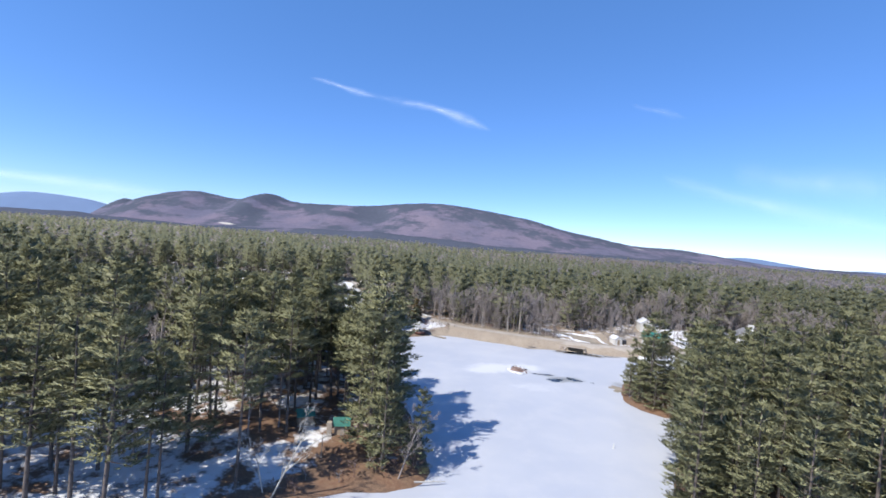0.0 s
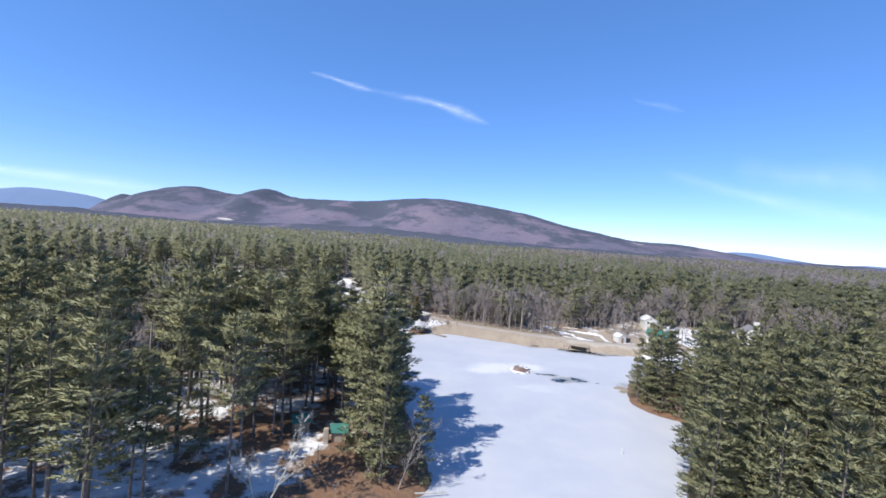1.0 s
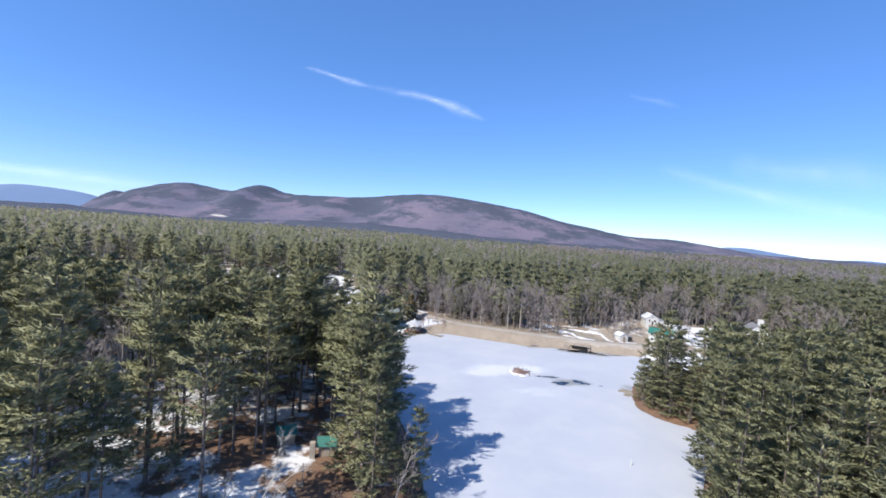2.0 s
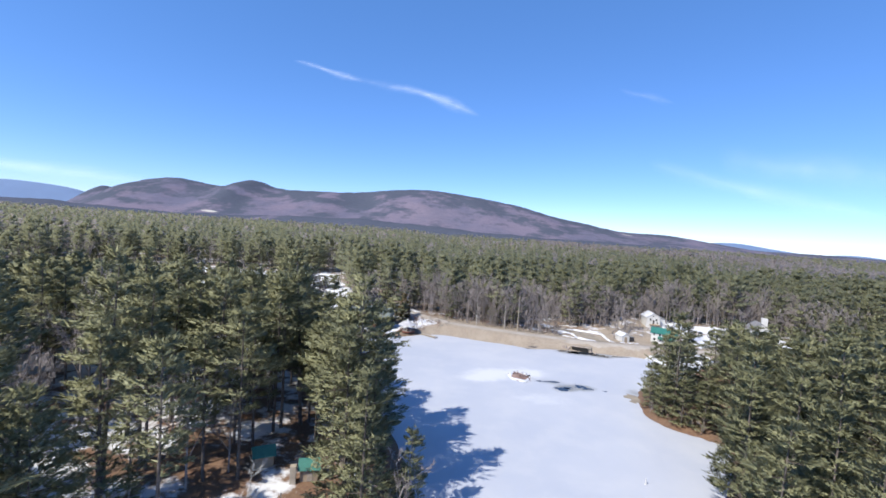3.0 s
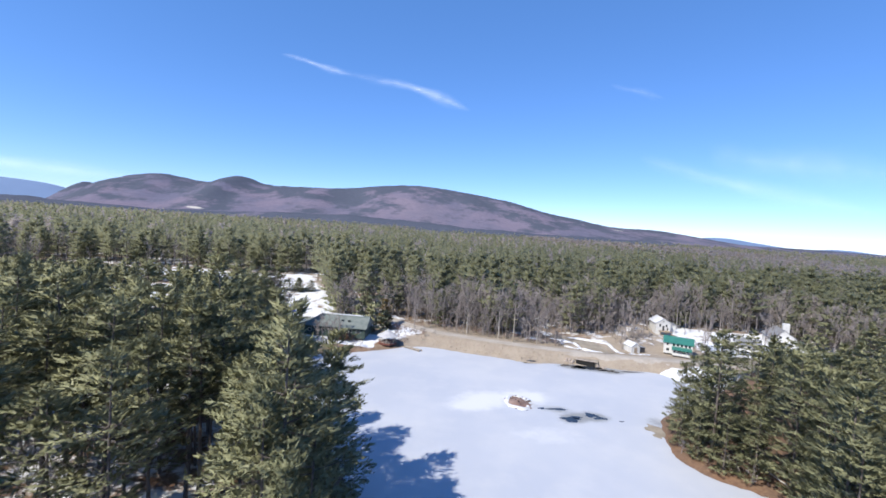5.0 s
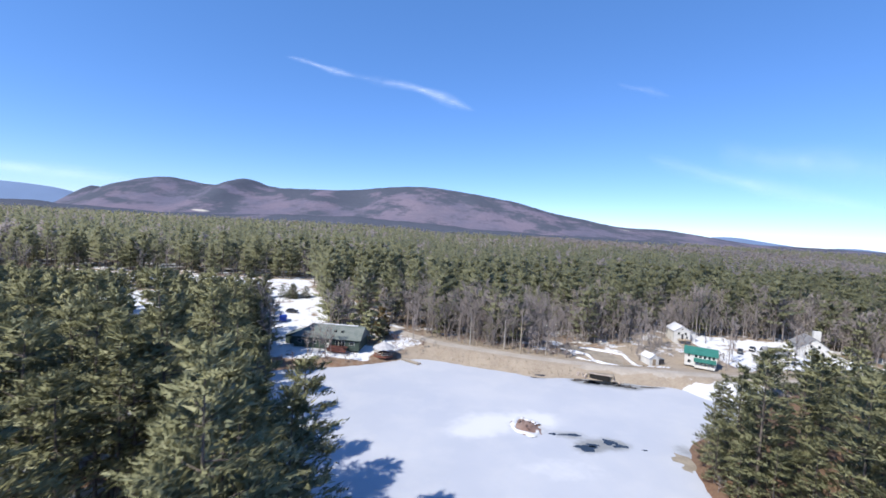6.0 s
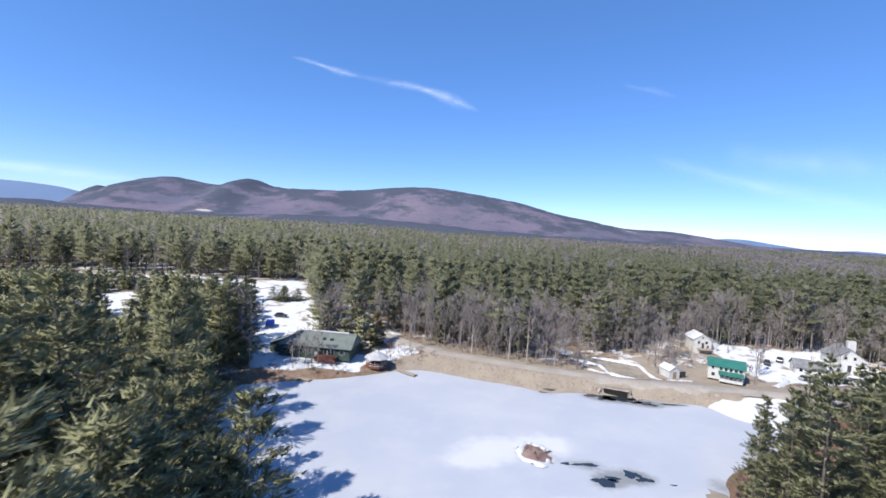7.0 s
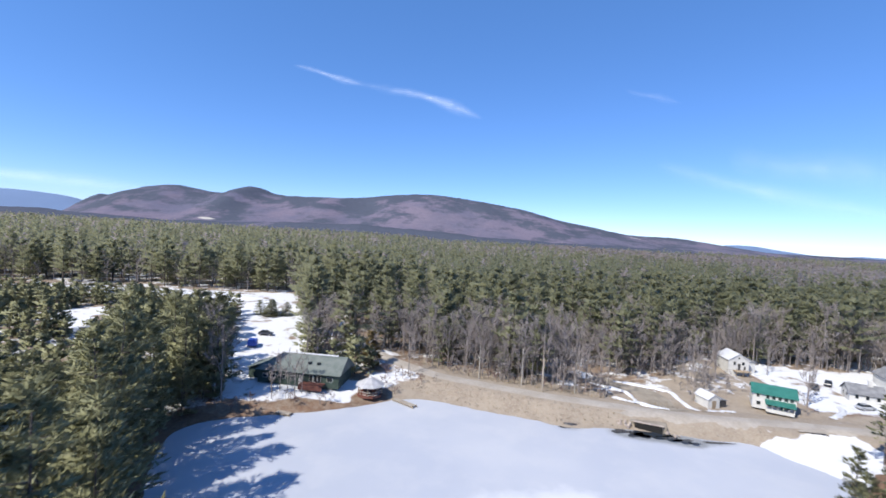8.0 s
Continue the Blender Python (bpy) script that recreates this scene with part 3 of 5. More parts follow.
    return joined(wood), joined(leaf)


def bare_shapes(seed, h, spread, order=3, twig=0.05, lean=0.0):
    """Wood of a leafless tree: stem, limbs, branches, and thin twigs."""
    rng = np.random.default_rng(seed)
    wood, fine = [], []

    def grow(a, way, length, r, level):
        b = a + way * length
        (wood if level == 0 else fine).append(limb(a, b, r, r * 0.6, 5 if level == 0 else 3))
        if level >= order:
            n = 9 if order > 2 else 14
            at = a + (b - a) * rng.uniform(0.2, 1, n)[:, None]
            fine.append(spikes(at, way + rng.normal(size=(n, 3)) * 0.5, rng.uniform(0.9, 1.9, n) * h / 14, twig, rng))
            return
        for k in range(3 if level else 6):
            s = rng.uniform(0.35, 1.0) if level else 0.32 + 0.13 * k
            t = rng.uniform(0, 2 * math.pi)
            w = way * 0.75 + np.array([math.cos(t), math.sin(t), 0.25]) * spread
            w /= np.linalg.norm(w)
            grow(a + (b - a) * min(s, 1), w, length * rng.uniform(0.36, 0.55), r * (1 - 0.5 * s) * 0.55, level + 1)

    up = np.array([lean, 0, 1.0])
    grow(np.zeros(3), up / np.linalg.norm(up), h * 0.82, 0.010 * h + 0.03, 0)
    return joined(wood), joined(fine)


def scattered(shapes, places, rng, scale=(0.85, 1.15), soft=False, sizes=None, lift=(0.9, 0.65)):
    """Many copies of some shapes as one mesh: each turned, sized and set at its place."""
    vs, fs, ns, k = [], [], [], 0
    loose = np.random.default_rng(77)
    for n, p in enumerate(places):
        v, f = shapes[n % len(shapes)]
        t, s = rng.uniform(0, 2 * math.pi), rng.uniform(*scale)
        s = s * (1.0 if sizes is None else sizes[n])
        q = rng.uniform(0.9, 1.1) * s
        c, w = math.cos(t) * q, math.sin(t) * q
        x, y, z = v[:, 0] * c - v[:, 1] * w, v[:, 0] * w + v[:, 1] * c, v[:, 2] * s
        here = np.stack([x, y, z], 1)
        if soft:
            nor = crown_normals(here, loose, lift[0], 0.1, lift[1], 0.12)
            f = turned(here, f, nor)
            ns.append(nor)
        vs.append(here + p)
        fs.append(f + k)
        k += len(v)
    return (np.concatenate(vs), np.concatenate(fs), np.concatenate(ns)) if soft else (np.concatenate(vs), np.concatenate(fs))


def clear_of(x, y, shore=1.5):
    """Where trees may stand: on land, off the road, the lots, the drive and the houses."""
    d = shore_distance(x, y)
    r, _ = line_distance(x, y, ROAD)
    g, _ = line_distance(x, y, DRIVE)
    dam = (x > 2) & (x < 70) & (y < 190.4 - 0.087 * x) & (y > 163.5)
    return (d > shore) & (r > 6.5) & (g > 9) & ~inside(x, y, LOT) & ~inside(x, y, SIDE_LOT) & ~inside(x, y, VILLAGE) & ~dam


def jittered(x0, x1, y0, y1, step, rng, jitter=0.42):
    gx, gy = np.meshgrid(np.arange(x0, x1, step), np.arange(y0, y1, step))
    gx = gx + (np.arange(gx.shape[0])[:, None] % 2) * step / 2
    return (gx + rng.uniform(-jitter, jitter, gx.shape) * step).ravel(), (gy + rng.uniform(-jitter, jitter, gy.shape) * step).ravel()


def tree_thing(name, wood, leaf, m, label, group, leaf_material=M_NEEDLE, wood_material=M_BARK, crown="crown"):
    ob = thing(name, m, label, "tree", group)
    part_mesh("trunk", mesh_from("trunk", *wood, wood_material), ob)
    if crown == "crown":
        nor = crown_normals(leaf[0], np.random.default_rng(78))
        part_mesh(crown, mesh_from(crown, leaf[0], turned(*leaf, nor), leaf_material, normals=nor), ob)
    else:
        part_mesh(crown, mesh_from(crown, *leaf, leaf_material), ob)
    return ob


def tree_pose(x, y, rng, s=1.0):
    q = s * rng.uniform(0.92, 1.08)
    return Matrix.LocRotScale((x, y, spot_height(x, y) - 0.15), Euler((rng.normal() * 0.02, rng.normal() * 0.02, rng.uniform(0, 6.28))), (q, q, s))


FOREST_LABEL = "tall white pine with bare lower trunk and layered green boughs"
EDGE_LABEL = "white pine at the shore with green boughs almost to the ground"
rng = np.random.default_rng(11)
FOREST = [pine_shapes(20 + k, h, b, s) for k, (h, b, s) in enumerate([(28, 0.48, 5.2), (26, 0.44, 5.8), (30, 0.54, 5.0), (24, 0.42, 5.3), (27, 0.38, 5.8)])]
EDGE = [pine_shapes(40 + k, h, b, s, needles=10, length=0.70, width=0.18) for k, (h, b, s) in enumerate([(23, 0.07, 4.9), (25, 0.10, 5.1), (17, 0.05, 4.0), (22, 0.08, 4.7)])]
made = {}


def plant(kind, k, x, y, s=1.0):
    m = tree_pose(x, y, rng, s)
    key = (kind, k)
    if key in made:
        return copy_thing(made[key], m)
    shapes, label = (FOREST, FOREST_LABEL) if kind == "forest" else (EDGE, EDGE_LABEL)
    made[key] = tree_thing("pine_tree", *shapes[k], m, label, "pines round the pond")
    return made[key]


def left_size(y):
    """The pines of the left-hand wood are lower towards the clearing."""
    return np.interp(y, [102, 134, 178], [1.0, 0.78, 0.48])


def right_size(y):
    """The pines of the right-hand wood are lower towards the dam."""
    return float(np.interp(y, [100, 118, 130, 150], [1.0, 0.94, 0.80, 0.56]))


# pines that stand out at the edge of the pond
for x, y, k, s in [(-1.8, 75.4, 3, 0.66), (-7.5, 73.4, 0, 0.95), (-10.5, 78.5, 1, 1.0), (-8, 84.3, 3, 1.05), (-12, 90.1, 1, 1.08), (-8.5, 95.2, 0, 1.08), (-9.5, 101.7, 1, 1.0),
                   (-16, 106.8, 3, 1.12), (-19, 113.3, 0, 1.08), (-23, 119.2, 1, 0.95), (-28, 125.7, 0, 1.0), (-33.5, 133.7, 1, 1.08), (-38, 140.9, 3, 1.15), (-41, 149.7, 0, 1.12), (-45, 157.7, 1, 1.12), (-46.5, 165.7, 3, 1.15), (-39, 143.9, 1, 1.05), (-45, 172.9, 0, 1.0),
                   (58.5, 118.5, 1, 0.98), (59.5, 124.5, 0, 0.90), (66.5, 138.7, 0, 0.64), (70.5, 142.7, 3, 0.55), (66, 133, 1, 0.62), (72, 137.6, 0, 0.66)]:
    plant("edge", k, x, y, s)
# the right-hand shore is fringed with pines to the water
way = np.gradient(SHORE, axis=0)
away = np.stack([way[:, 1], -way[:, 0]], 1) / np.linalg.norm(way, axis=1)[:, None]
last = np.array([0.0, 0.0])
for p, out in zip(SHORE, away):
    left = p[0] < -5 and 135.1 < p[1] < 168.6
    if not left and (p[0] < 38 or not 63.9 < p[1] < 131.5):
        continue
    out = out if shore_distance(*(p + out)[:, None])[0] > 0 else -out
    spot = p + out * rng.uniform(0.9, 2.2)
    if left:
        spot = spot + out * 1.2
    if np.hypot(*(spot - last)) > 4.3:
        plant("edge", int(rng.choice([0, 1, 2, 3])), *spot, rng.uniform(0.8, 1.0) * (0.92 if left else float(np.interp(spot[1], [97, 107, 118, 130], [1.08, 1.05, 1.0, 0.80]))))
        last = spot
near_x, near_y = jittered(-190, 190, 52.3, 207.1, 6.4, rng)
keep = clear_of(near_x, near_y, 5.5) & (np.abs(near_x) < 1.07 * near_y + 26)
keep &= ~((near_y > 181.6) & (near_x > -8) & (near_x < 152))
keep &= ~((near_x > 40) & (near_y > 129.3) & (shore_distance(near_x, near_y) < 9))
# the camp in the pines on the near left is thinned out
thin = (near_x > -72) & (near_x < -15) & (near_y > 71.2) & (near_y < 104)
keep &= ~(thin & (rng.random(len(near_x)) < 0.50))
keep &= ~((near_x > -27) & (near_x < -13) & (near_y > 58.1) & (near_y < 82.8))
# sunlit openings in the camp wood
for px, py, wide, deep in ((-58, 78, 4, 16), (-41, 91.5, 4, 16), (-25, 77, 5, 22)):
    along = -(0.766 * (near_x - px) + 0.643 * (near_y - py))
    aside = 0.643 * (near_x - px) - 0.766 * (near_y - py)
    keep &= ~((np.abs(aside) < wide) & (along > -6) & (along < deep))
keep &= ~((near_x < -58) & (near_y > 181.6) & (rng.random(len(near_x)) < 0.62))
spots = np.stack([near_x, near_y], 1)[keep]
spots = spots[np.argsort(np.hypot(spots[:, 0] * 0.8, spots[:, 1] - 65))]
NEAR_PINES = 215
for n, (x, y) in enumerate(spots[:NEAR_PINES]):
    right = x > 40
    if right and rng.random() < 0.5:
        plant("edge", int(rng.choice([0, 1, 3])), x, y, rng.uniform(0.88, 1.08) * right_size(y))
    else:
        low = float(left_size(y)) if x < 0 else 0.86 * right_size(y)
        plant("forest", int(rng.integers(5)), x, y, rng.uniform(0.86, 1.1) * low)


def stuff(name, vf, material, label, category):
    return tagged(new(name, mesh_from(name, vf[0], vf[1], material, normals=vf[2] if len(vf) > 2 else None)), label, category, kind="stuff")


def on_ground(p):
    return np.c_[p, ground_height(p[:, 0], p[:, 1]) - 0.15]


rest = on_ground(spots[NEAR_PINES:])
low_rest = rest[(rest[:, 0] < 0) & (rest[:, 1] > 172.9)]
rest = rest[~((rest[:, 0] < 0) & (rest[:, 1] > 172.9))]
MID = [pine_shapes(60 + k, h, b, s, 2.3, 5, 11, 4, 1.2, 0.62, 5) for k, (h, b, s) in enumerate([(26, 0.38, 5.4), (24, 0.30, 5.8), (28, 0.42, 5.4), (22, 0.25, 5.4)])]
rest_size = np.where(rest[:, 0] < 0, left_size(rest[:, 1]), np.interp(rest[:, 1], [100, 125, 160], [0.84, 0.66, 0.52]))
stuff("pine_forest_trunks", scattered([m[0] for m in MID], rest, np.random.default_rng(5), sizes=rest_size), M_BARK, "brown trunks of the pines deeper in the wood", "trees")
stuff("pine_forest_crowns", scattered([m[1] for m in MID], rest, np.random.default_rng(5), soft=True, sizes=rest_size), M_NEEDLE, "green crowns of the pines deeper in the wood", "trees")

yx, yy = jittered(-195, -52, 206.3, 264.5, 3.8, np.random.default_rng(14))
young = clear_of(yx, yy, 6) & (yy < 261.6) & (waves(yx, yy, 12, 6) > -0.5)
low_rest = np.concatenate([low_rest, on_ground(np.stack([yx, yy], 1)[young])])
low_size = np.interp(low_rest[:, 1], [173, 211, 254], [1.35, 1.0, 0.68])
YOUNG = [pine_shapes(70 + k, h, 0.06, w, 1.5, 5, 6, 3, 0.9, 0.6, 4) for k, (h, w) in enumerate(((9, 2.7), (8, 2.9), (10, 2.6)))]
stuff("young_pine_trunks", scattered([m[0] for m in YOUNG], low_rest, np.random.default_rng(15), (0.65, 1.15), sizes=low_size), M_BARK, "thin trunks of low young pines by the clearing", "trees")
stuff("young_pine_crowns", scattered([m[1] for m in YOUNG], low_rest, np.random.default_rng(15), (0.65, 1.15), soft=True, sizes=low_size), M_NEEDLE, "crowns of low young pines by the clearing", "trees")

# the wood beyond the dam and the lots
far_x, far_y = jittered(-350, 420, 190.4, 313.9, 5.2, rng, 0.5)
ok = clear_of(far_x, far_y, 6) & (np.abs(far_x) < 1.07 * far_y + 20) & ((far_y > 207.1) | (far_x > 0)) & ~((far_y < 207.1) & (np.abs(far_x) > 75))
front = (far_y < 239.8) & (far_x > -60)
ok &= ~((far_x < -50) & (far_x > -195) & (far_y < 287.7))
ok &= ~((far_x > 40) & (far_x < 60) & (far_y < 215.1))
pine_here = rng.random(len(far_x)) < np.where(front | ((far_x < -40) & (far_y < 303.7)), 0.46, np.where((far_x > 150) & (far_y < 245), 0.45, 0.76))
belt = on_ground(np.stack([far_x, far_y], 1)[ok & pine_here])
BELT = [pine_shapes(80 + k, h, b, s, 2.5, 5, 7, 3, 1.4, 0.8, 4) for k, (h, b, s) in enumerate([(20, 0.24, 4.9), (18.5, 0.18, 5.0), (21.5, 0.30, 4.7), (17.5, 0.14, 4.6)])]
stuff("far_pine_trunks", scattered([m[0] for m in BELT], belt, np.random.default_rng(6), (0.72, 1.16)), M_BARK, "trunks of the pine wood behind the dam", "trees")
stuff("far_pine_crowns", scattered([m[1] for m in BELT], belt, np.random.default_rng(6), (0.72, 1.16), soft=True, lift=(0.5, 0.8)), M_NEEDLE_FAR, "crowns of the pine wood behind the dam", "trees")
BARE = [bare_shapes(100 + k, h, s, 3, 0.075) for k, (h, s) in enumerate([(13, 0.38), (15, 0.34), (11.5, 0.46), (16, 0.32)])]
bare = np.stack([far_x, far_y], 1)[ok & ~pine_here]
extra_x, extra_y = jittered(-40, 175, 190.4, 226.7, 3.6, rng)
lodge_side = (extra_x > -34) & (extra_x < 4) & (extra_y > 195.4) & (line_distance(extra_x, extra_y, ROAD)[0] > 3.6) & ~inside(extra_x, extra_y, LOT)
more = lodge_side | clear_of(extra_x, extra_y, 8) & (extra_y < 233.9 - 0.05 * extra_x) & ((extra_x > 6) | (extra_y > 210.7) | lodge_side)
more &= ~((extra_x > -24) & (extra_x < -1) & (extra_y < 213))
bare = on_ground(np.concatenate([bare, np.stack([extra_x, extra_y], 1)[more]]))
order = np.argsort(bare[:, 1])
bare = bare[order]
ux, uy = jittered(-60, 180, 190.4, 250.7, 2.8, rng)
under = clear_of(ux, uy, 6) & ((ux > 4) | (uy > 210.7)) & (uy < 235) & (rng.random(len(ux)) < np.where(uy < 218, 0.62, 0.40))
SHRUB = [joined(bare_shapes(150 + k, h, 0.8, 2, 0.16)) for k, h in enumerate((6.0, 4.5, 7.5))]
stuff("understorey", scattered(SHRUB, on_ground(np.stack([ux, uy], 1)[under]), np.random.default_rng(18), (0.6, 1.2)), M_TWIG, "grey leafless undergrowth at the foot of the wood", "brush")
first = {}
for n, p in enumerate(bare[:240]):
    k = n % 4
    s = rng.uniform(0.75, 1.1)
    m = Matrix.LocRotScale(p, Euler((0, 0, rng.uniform(0, 6.28))), (s, s, s))
    if k in first:
        copy_thing(first[k], m)
    else:
        first[k] = tree_thing("bare_tree", *BARE[k], m, "slender leafless grey hardwood tree behind the dam", "bare trees", M_TWIG, M_TWIG, "bare_crown")
far_bare = bare[240:]
BARE_FAR = [bare_shapes(120 + k, h, s, 2, 0.10) for k, (h, s) in enumerate([(12, 0.55), (14, 0.5), (10, 0.65)])]
stuff("bare_wood_stems", scattered([b[0] for b in BARE_FAR], far_bare, np.random.default_rng(8)), M_TWIG, "grey stems of leafless hardwoods", "trees")
stuff("bare_wood_twigs", scattered([b[1] for b in BARE_FAR], far_bare, np.random.default_rng(8)), M_TWIG, "grey twigs of leafless hardwoods", "trees")


def rough_crown(seed, h, spread, n, size):
    """A far pine in few sprays."""
    r = np.random.default_rng(seed)
    u = r.uniform(0.15, 0.97, n)
    t = r.uniform(0, 2 * math.pi, n)
    reach = spread * (1 - u) ** 0.6 * r.uniform(0.3, 0.9, n)
    out = np.stack([np.cos(t), np.sin(t), 0 * t], 1)
    at = out * reach[:, None] + np.stack([0 * u, 0 * u, u * h], 1)
    return spikes(at, out + [0, 0, 0.55] + r.normal(size=(n, 3)) * 0.2, size * r.uniform(0.7, 1.2, n), 0.6 * size * r.uniform(0.7, 1.2, n), r)


def build_far_forest():
    r = np.random.default_rng(21)
    places = []
    for y0, y1, step in ((314, 440, 5.8), (440, 620, 7.6), (620, 950, 11.5), (950, 1450, 18.0), (1450, 1980, 27.0)):
        x, y = jittered(-1.1 * y1 - 60, 1.1 * y1 + 60, y0, y1, step, r)
        places.append(np.stack([x, y], 1)[np.abs(x) < 1.1 * y + 60])
    p = np.concatenate(places)
    slope = p[:, 0] / p[:, 1]
    edge = np.interp(slope, [0.2, 0.3, 0.6, 0.8, 1.0], [1100, 830, 620, 470, 320])
    clearing = smooth(p[:, 1] / edge, 1.0, 1.1) * smooth(slope, 0.2, 0.26) * (1 - smooth(p[:, 1] / edge, 1.45, 1.7))
    bare_mask = r.random(len(p)) < np.clip(clearing * 0.95 + 0.08 + 0.4 * smooth(waves(p[:, 0], p[:, 1], 60, 9), 0.2, 0.7), 0, 0.95)
    p3 = np.c_[p, ground_height(p[:, 0], p[:, 1]) - 0.2]
    near = p[:, 1] < 620
    fine = [rough_crown(200 + k, h, 4.8, 72, 1.9) for k, h in enumerate((20, 17, 22, 19, 15.5))]
    coarse = [rough_crown(210 + k, h, 5.6, 26, 3.4) for k, h in enumerate((20, 17.5, 22, 19, 16))]
    thin = [rough_crown(220 + k, h, 4.6, 44, 2.4) for k, h in enumerate((19, 16, 21))]
    thin_far = [rough_crown(230 + k, h, 5.5, 28, 3.4) for k, h in enumerate((21, 19, 22))]
    twin = p3 + np.c_[r.uniform(-5, 5, (len(p), 2)), np.zeros(len(p))]
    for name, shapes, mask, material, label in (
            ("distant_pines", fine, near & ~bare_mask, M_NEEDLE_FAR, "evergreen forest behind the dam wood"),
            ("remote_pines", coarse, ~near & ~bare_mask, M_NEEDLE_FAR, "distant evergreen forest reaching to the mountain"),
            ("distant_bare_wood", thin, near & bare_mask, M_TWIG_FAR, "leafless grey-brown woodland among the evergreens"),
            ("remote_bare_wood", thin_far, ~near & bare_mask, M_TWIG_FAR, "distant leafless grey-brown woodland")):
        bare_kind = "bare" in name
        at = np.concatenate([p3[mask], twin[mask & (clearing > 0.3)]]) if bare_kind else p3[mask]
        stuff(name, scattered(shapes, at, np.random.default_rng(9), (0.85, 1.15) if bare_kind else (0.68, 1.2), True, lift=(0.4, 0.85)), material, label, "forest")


build_far_forest()


# ---- clouds ----
def cloud(points, width, strength, label):
    """A thin streak of cloud: a ragged band with soft ends."""
    line = curve_points(points, 10)
    side = np.gradient(line, axis=0)
    side = np.stack([-side[:, 2], 0 * side[:, 0], side[:, 0]], 1) / np.linalg.norm(side, axis=1)[:, None]
    s = np.linspace(0, 1, len(line))
    v, dense = [], []
    for off in np.linspace(-1, 1, 9):
        w = width * (0.45 + 0.55 * np.sin(np.pi * s)) * (1 + 0.25 * np.sin(9 * s + 1))
        v.append(line + side * (off * w)[:, None] + [0, 60 * off, 0])
        dense.append(strength * (1 - abs(off)) ** 1.5 * np.sin(np.pi * np.clip(s, 0, 1)) ** 0.8)
    me = mesh_from("cloud", np.concatenate(v), grid_faces(len(line), 9), M_CLOUD, True)
    attribute(me, "dense", np.concatenate(dense))
    ob = tagged(new("cloud", me), label, "cloud", kind="structure")
    ob.visible_shadow = False


cloud([(-1010, 3124, 1116), (-880, 3124, 1090), (-760, 3124, 1058), (-640, 3124, 1028), (-540, 3124, 1008)], 46, 0.5, "thin white streak of cloud in a blue sky")
cloud([(-380, 3124, 984), (-240, 3124, 980), (-110, 3124, 958), (20, 3124, 922), (150, 3124, 878), (280, 3124, 836)], 66, 0.56, "thin white streak of cloud in a blue sky")
cloud([(-640, 3131, 1035), (-450, 3131, 1005), (-250, 3131, 975)], 60, 0.10, "faint veil of cloud joining two streaks")
cloud([(1250, 3131, 1080), (1430, 3131, 1060), (1640, 3131, 1030)], 60, 0.13, "faint wisp of high cloud")
cloud([(1500, 3131, 590), (2000, 3131, 500), (2500, 3131, 420), (3300, 3131, 330)], 110, 0.25, "faint broad veil of high cloud near the skyline")
cloud([(2000, 3139, 640), (2600, 3139, 640), (3500, 3139, 620)], 190, 0.2, "faint broad veil of high cloud near the skyline")
cloud([(-4200, 3139, 330), (-3200, 3139, 290), (-2500, 3139, 250), (-1900, 3139, 215)], 75, 0.32, "faint pale band of cloud low on the skyline")


# ---- buildings ----
def gable_body(length, depth, wall, rise):
    """Walls of a house whose ridge runs along x; the front is at y = 0."""
    bm = prism([(0, 0), (depth, 0), (depth, wall), (depth / 2, wall + rise), (0, wall)], 0, length)
    for v in bm.verts:
        v.co.x, v.co.y = v.co.y, v.co.x
    bmesh.ops.recalc_face_normals(bm, faces=bm.faces)
    return bm


def gable_roof(length, depth, wall, rise, over=0.4, thick=0.18, x0=0.0):
    drop = over * rise / (depth / 2)
    bm = prism([(-over, wall - drop), (depth / 2, wall + rise), (depth + over, wall - drop), (depth + over, wall - drop + thick), (depth / 2, wall + rise + thick), (-over, wall - drop + thick)], x0 - over, length + over)
    for v in bm.verts:
        v.co.x, v.co.y = v.co.y, v.co.x
    bmesh.ops.recalc_face_normals(bm, faces=bm.faces)
    return bm


def window(parent, x, y, z, w, h, face="front", trim=None):
    """A framed pane on the front (along x) or on an end wall (along y)."""
    d = 0.06
    if face == "front":
        fr = part("window_frame", boxed((x - w / 2, y - d, z), (x + w / 2, y + 0.02, z + h), 0.015), trim or M_WHITE, parent)
        part("pane", boxed((x - w / 2 + 0.08, y - d - 0.015, z + 0.08), (x + w / 2 - 0.08, y - d + 0.01, z + h - 0.08)), M_GLASS, fr)
    else:
        fr = part("window_frame", boxed((x - d, y - w / 2, z), (x + 0.02, y + w / 2, z + h), 0.015), trim or M_WHITE, parent)
        part("pane", boxed((x - d - 0.015, y - w / 2 + 0.08, z + 0.08), (x - d + 0.01, y + w / 2 - 0.08, z + h - 0.08)), M_GLASS, fr)


def at_ground(x, y, turn, lift=0.0):
    return pose(x, y, spot_height(x, y) + lift, 0, 0, turn)


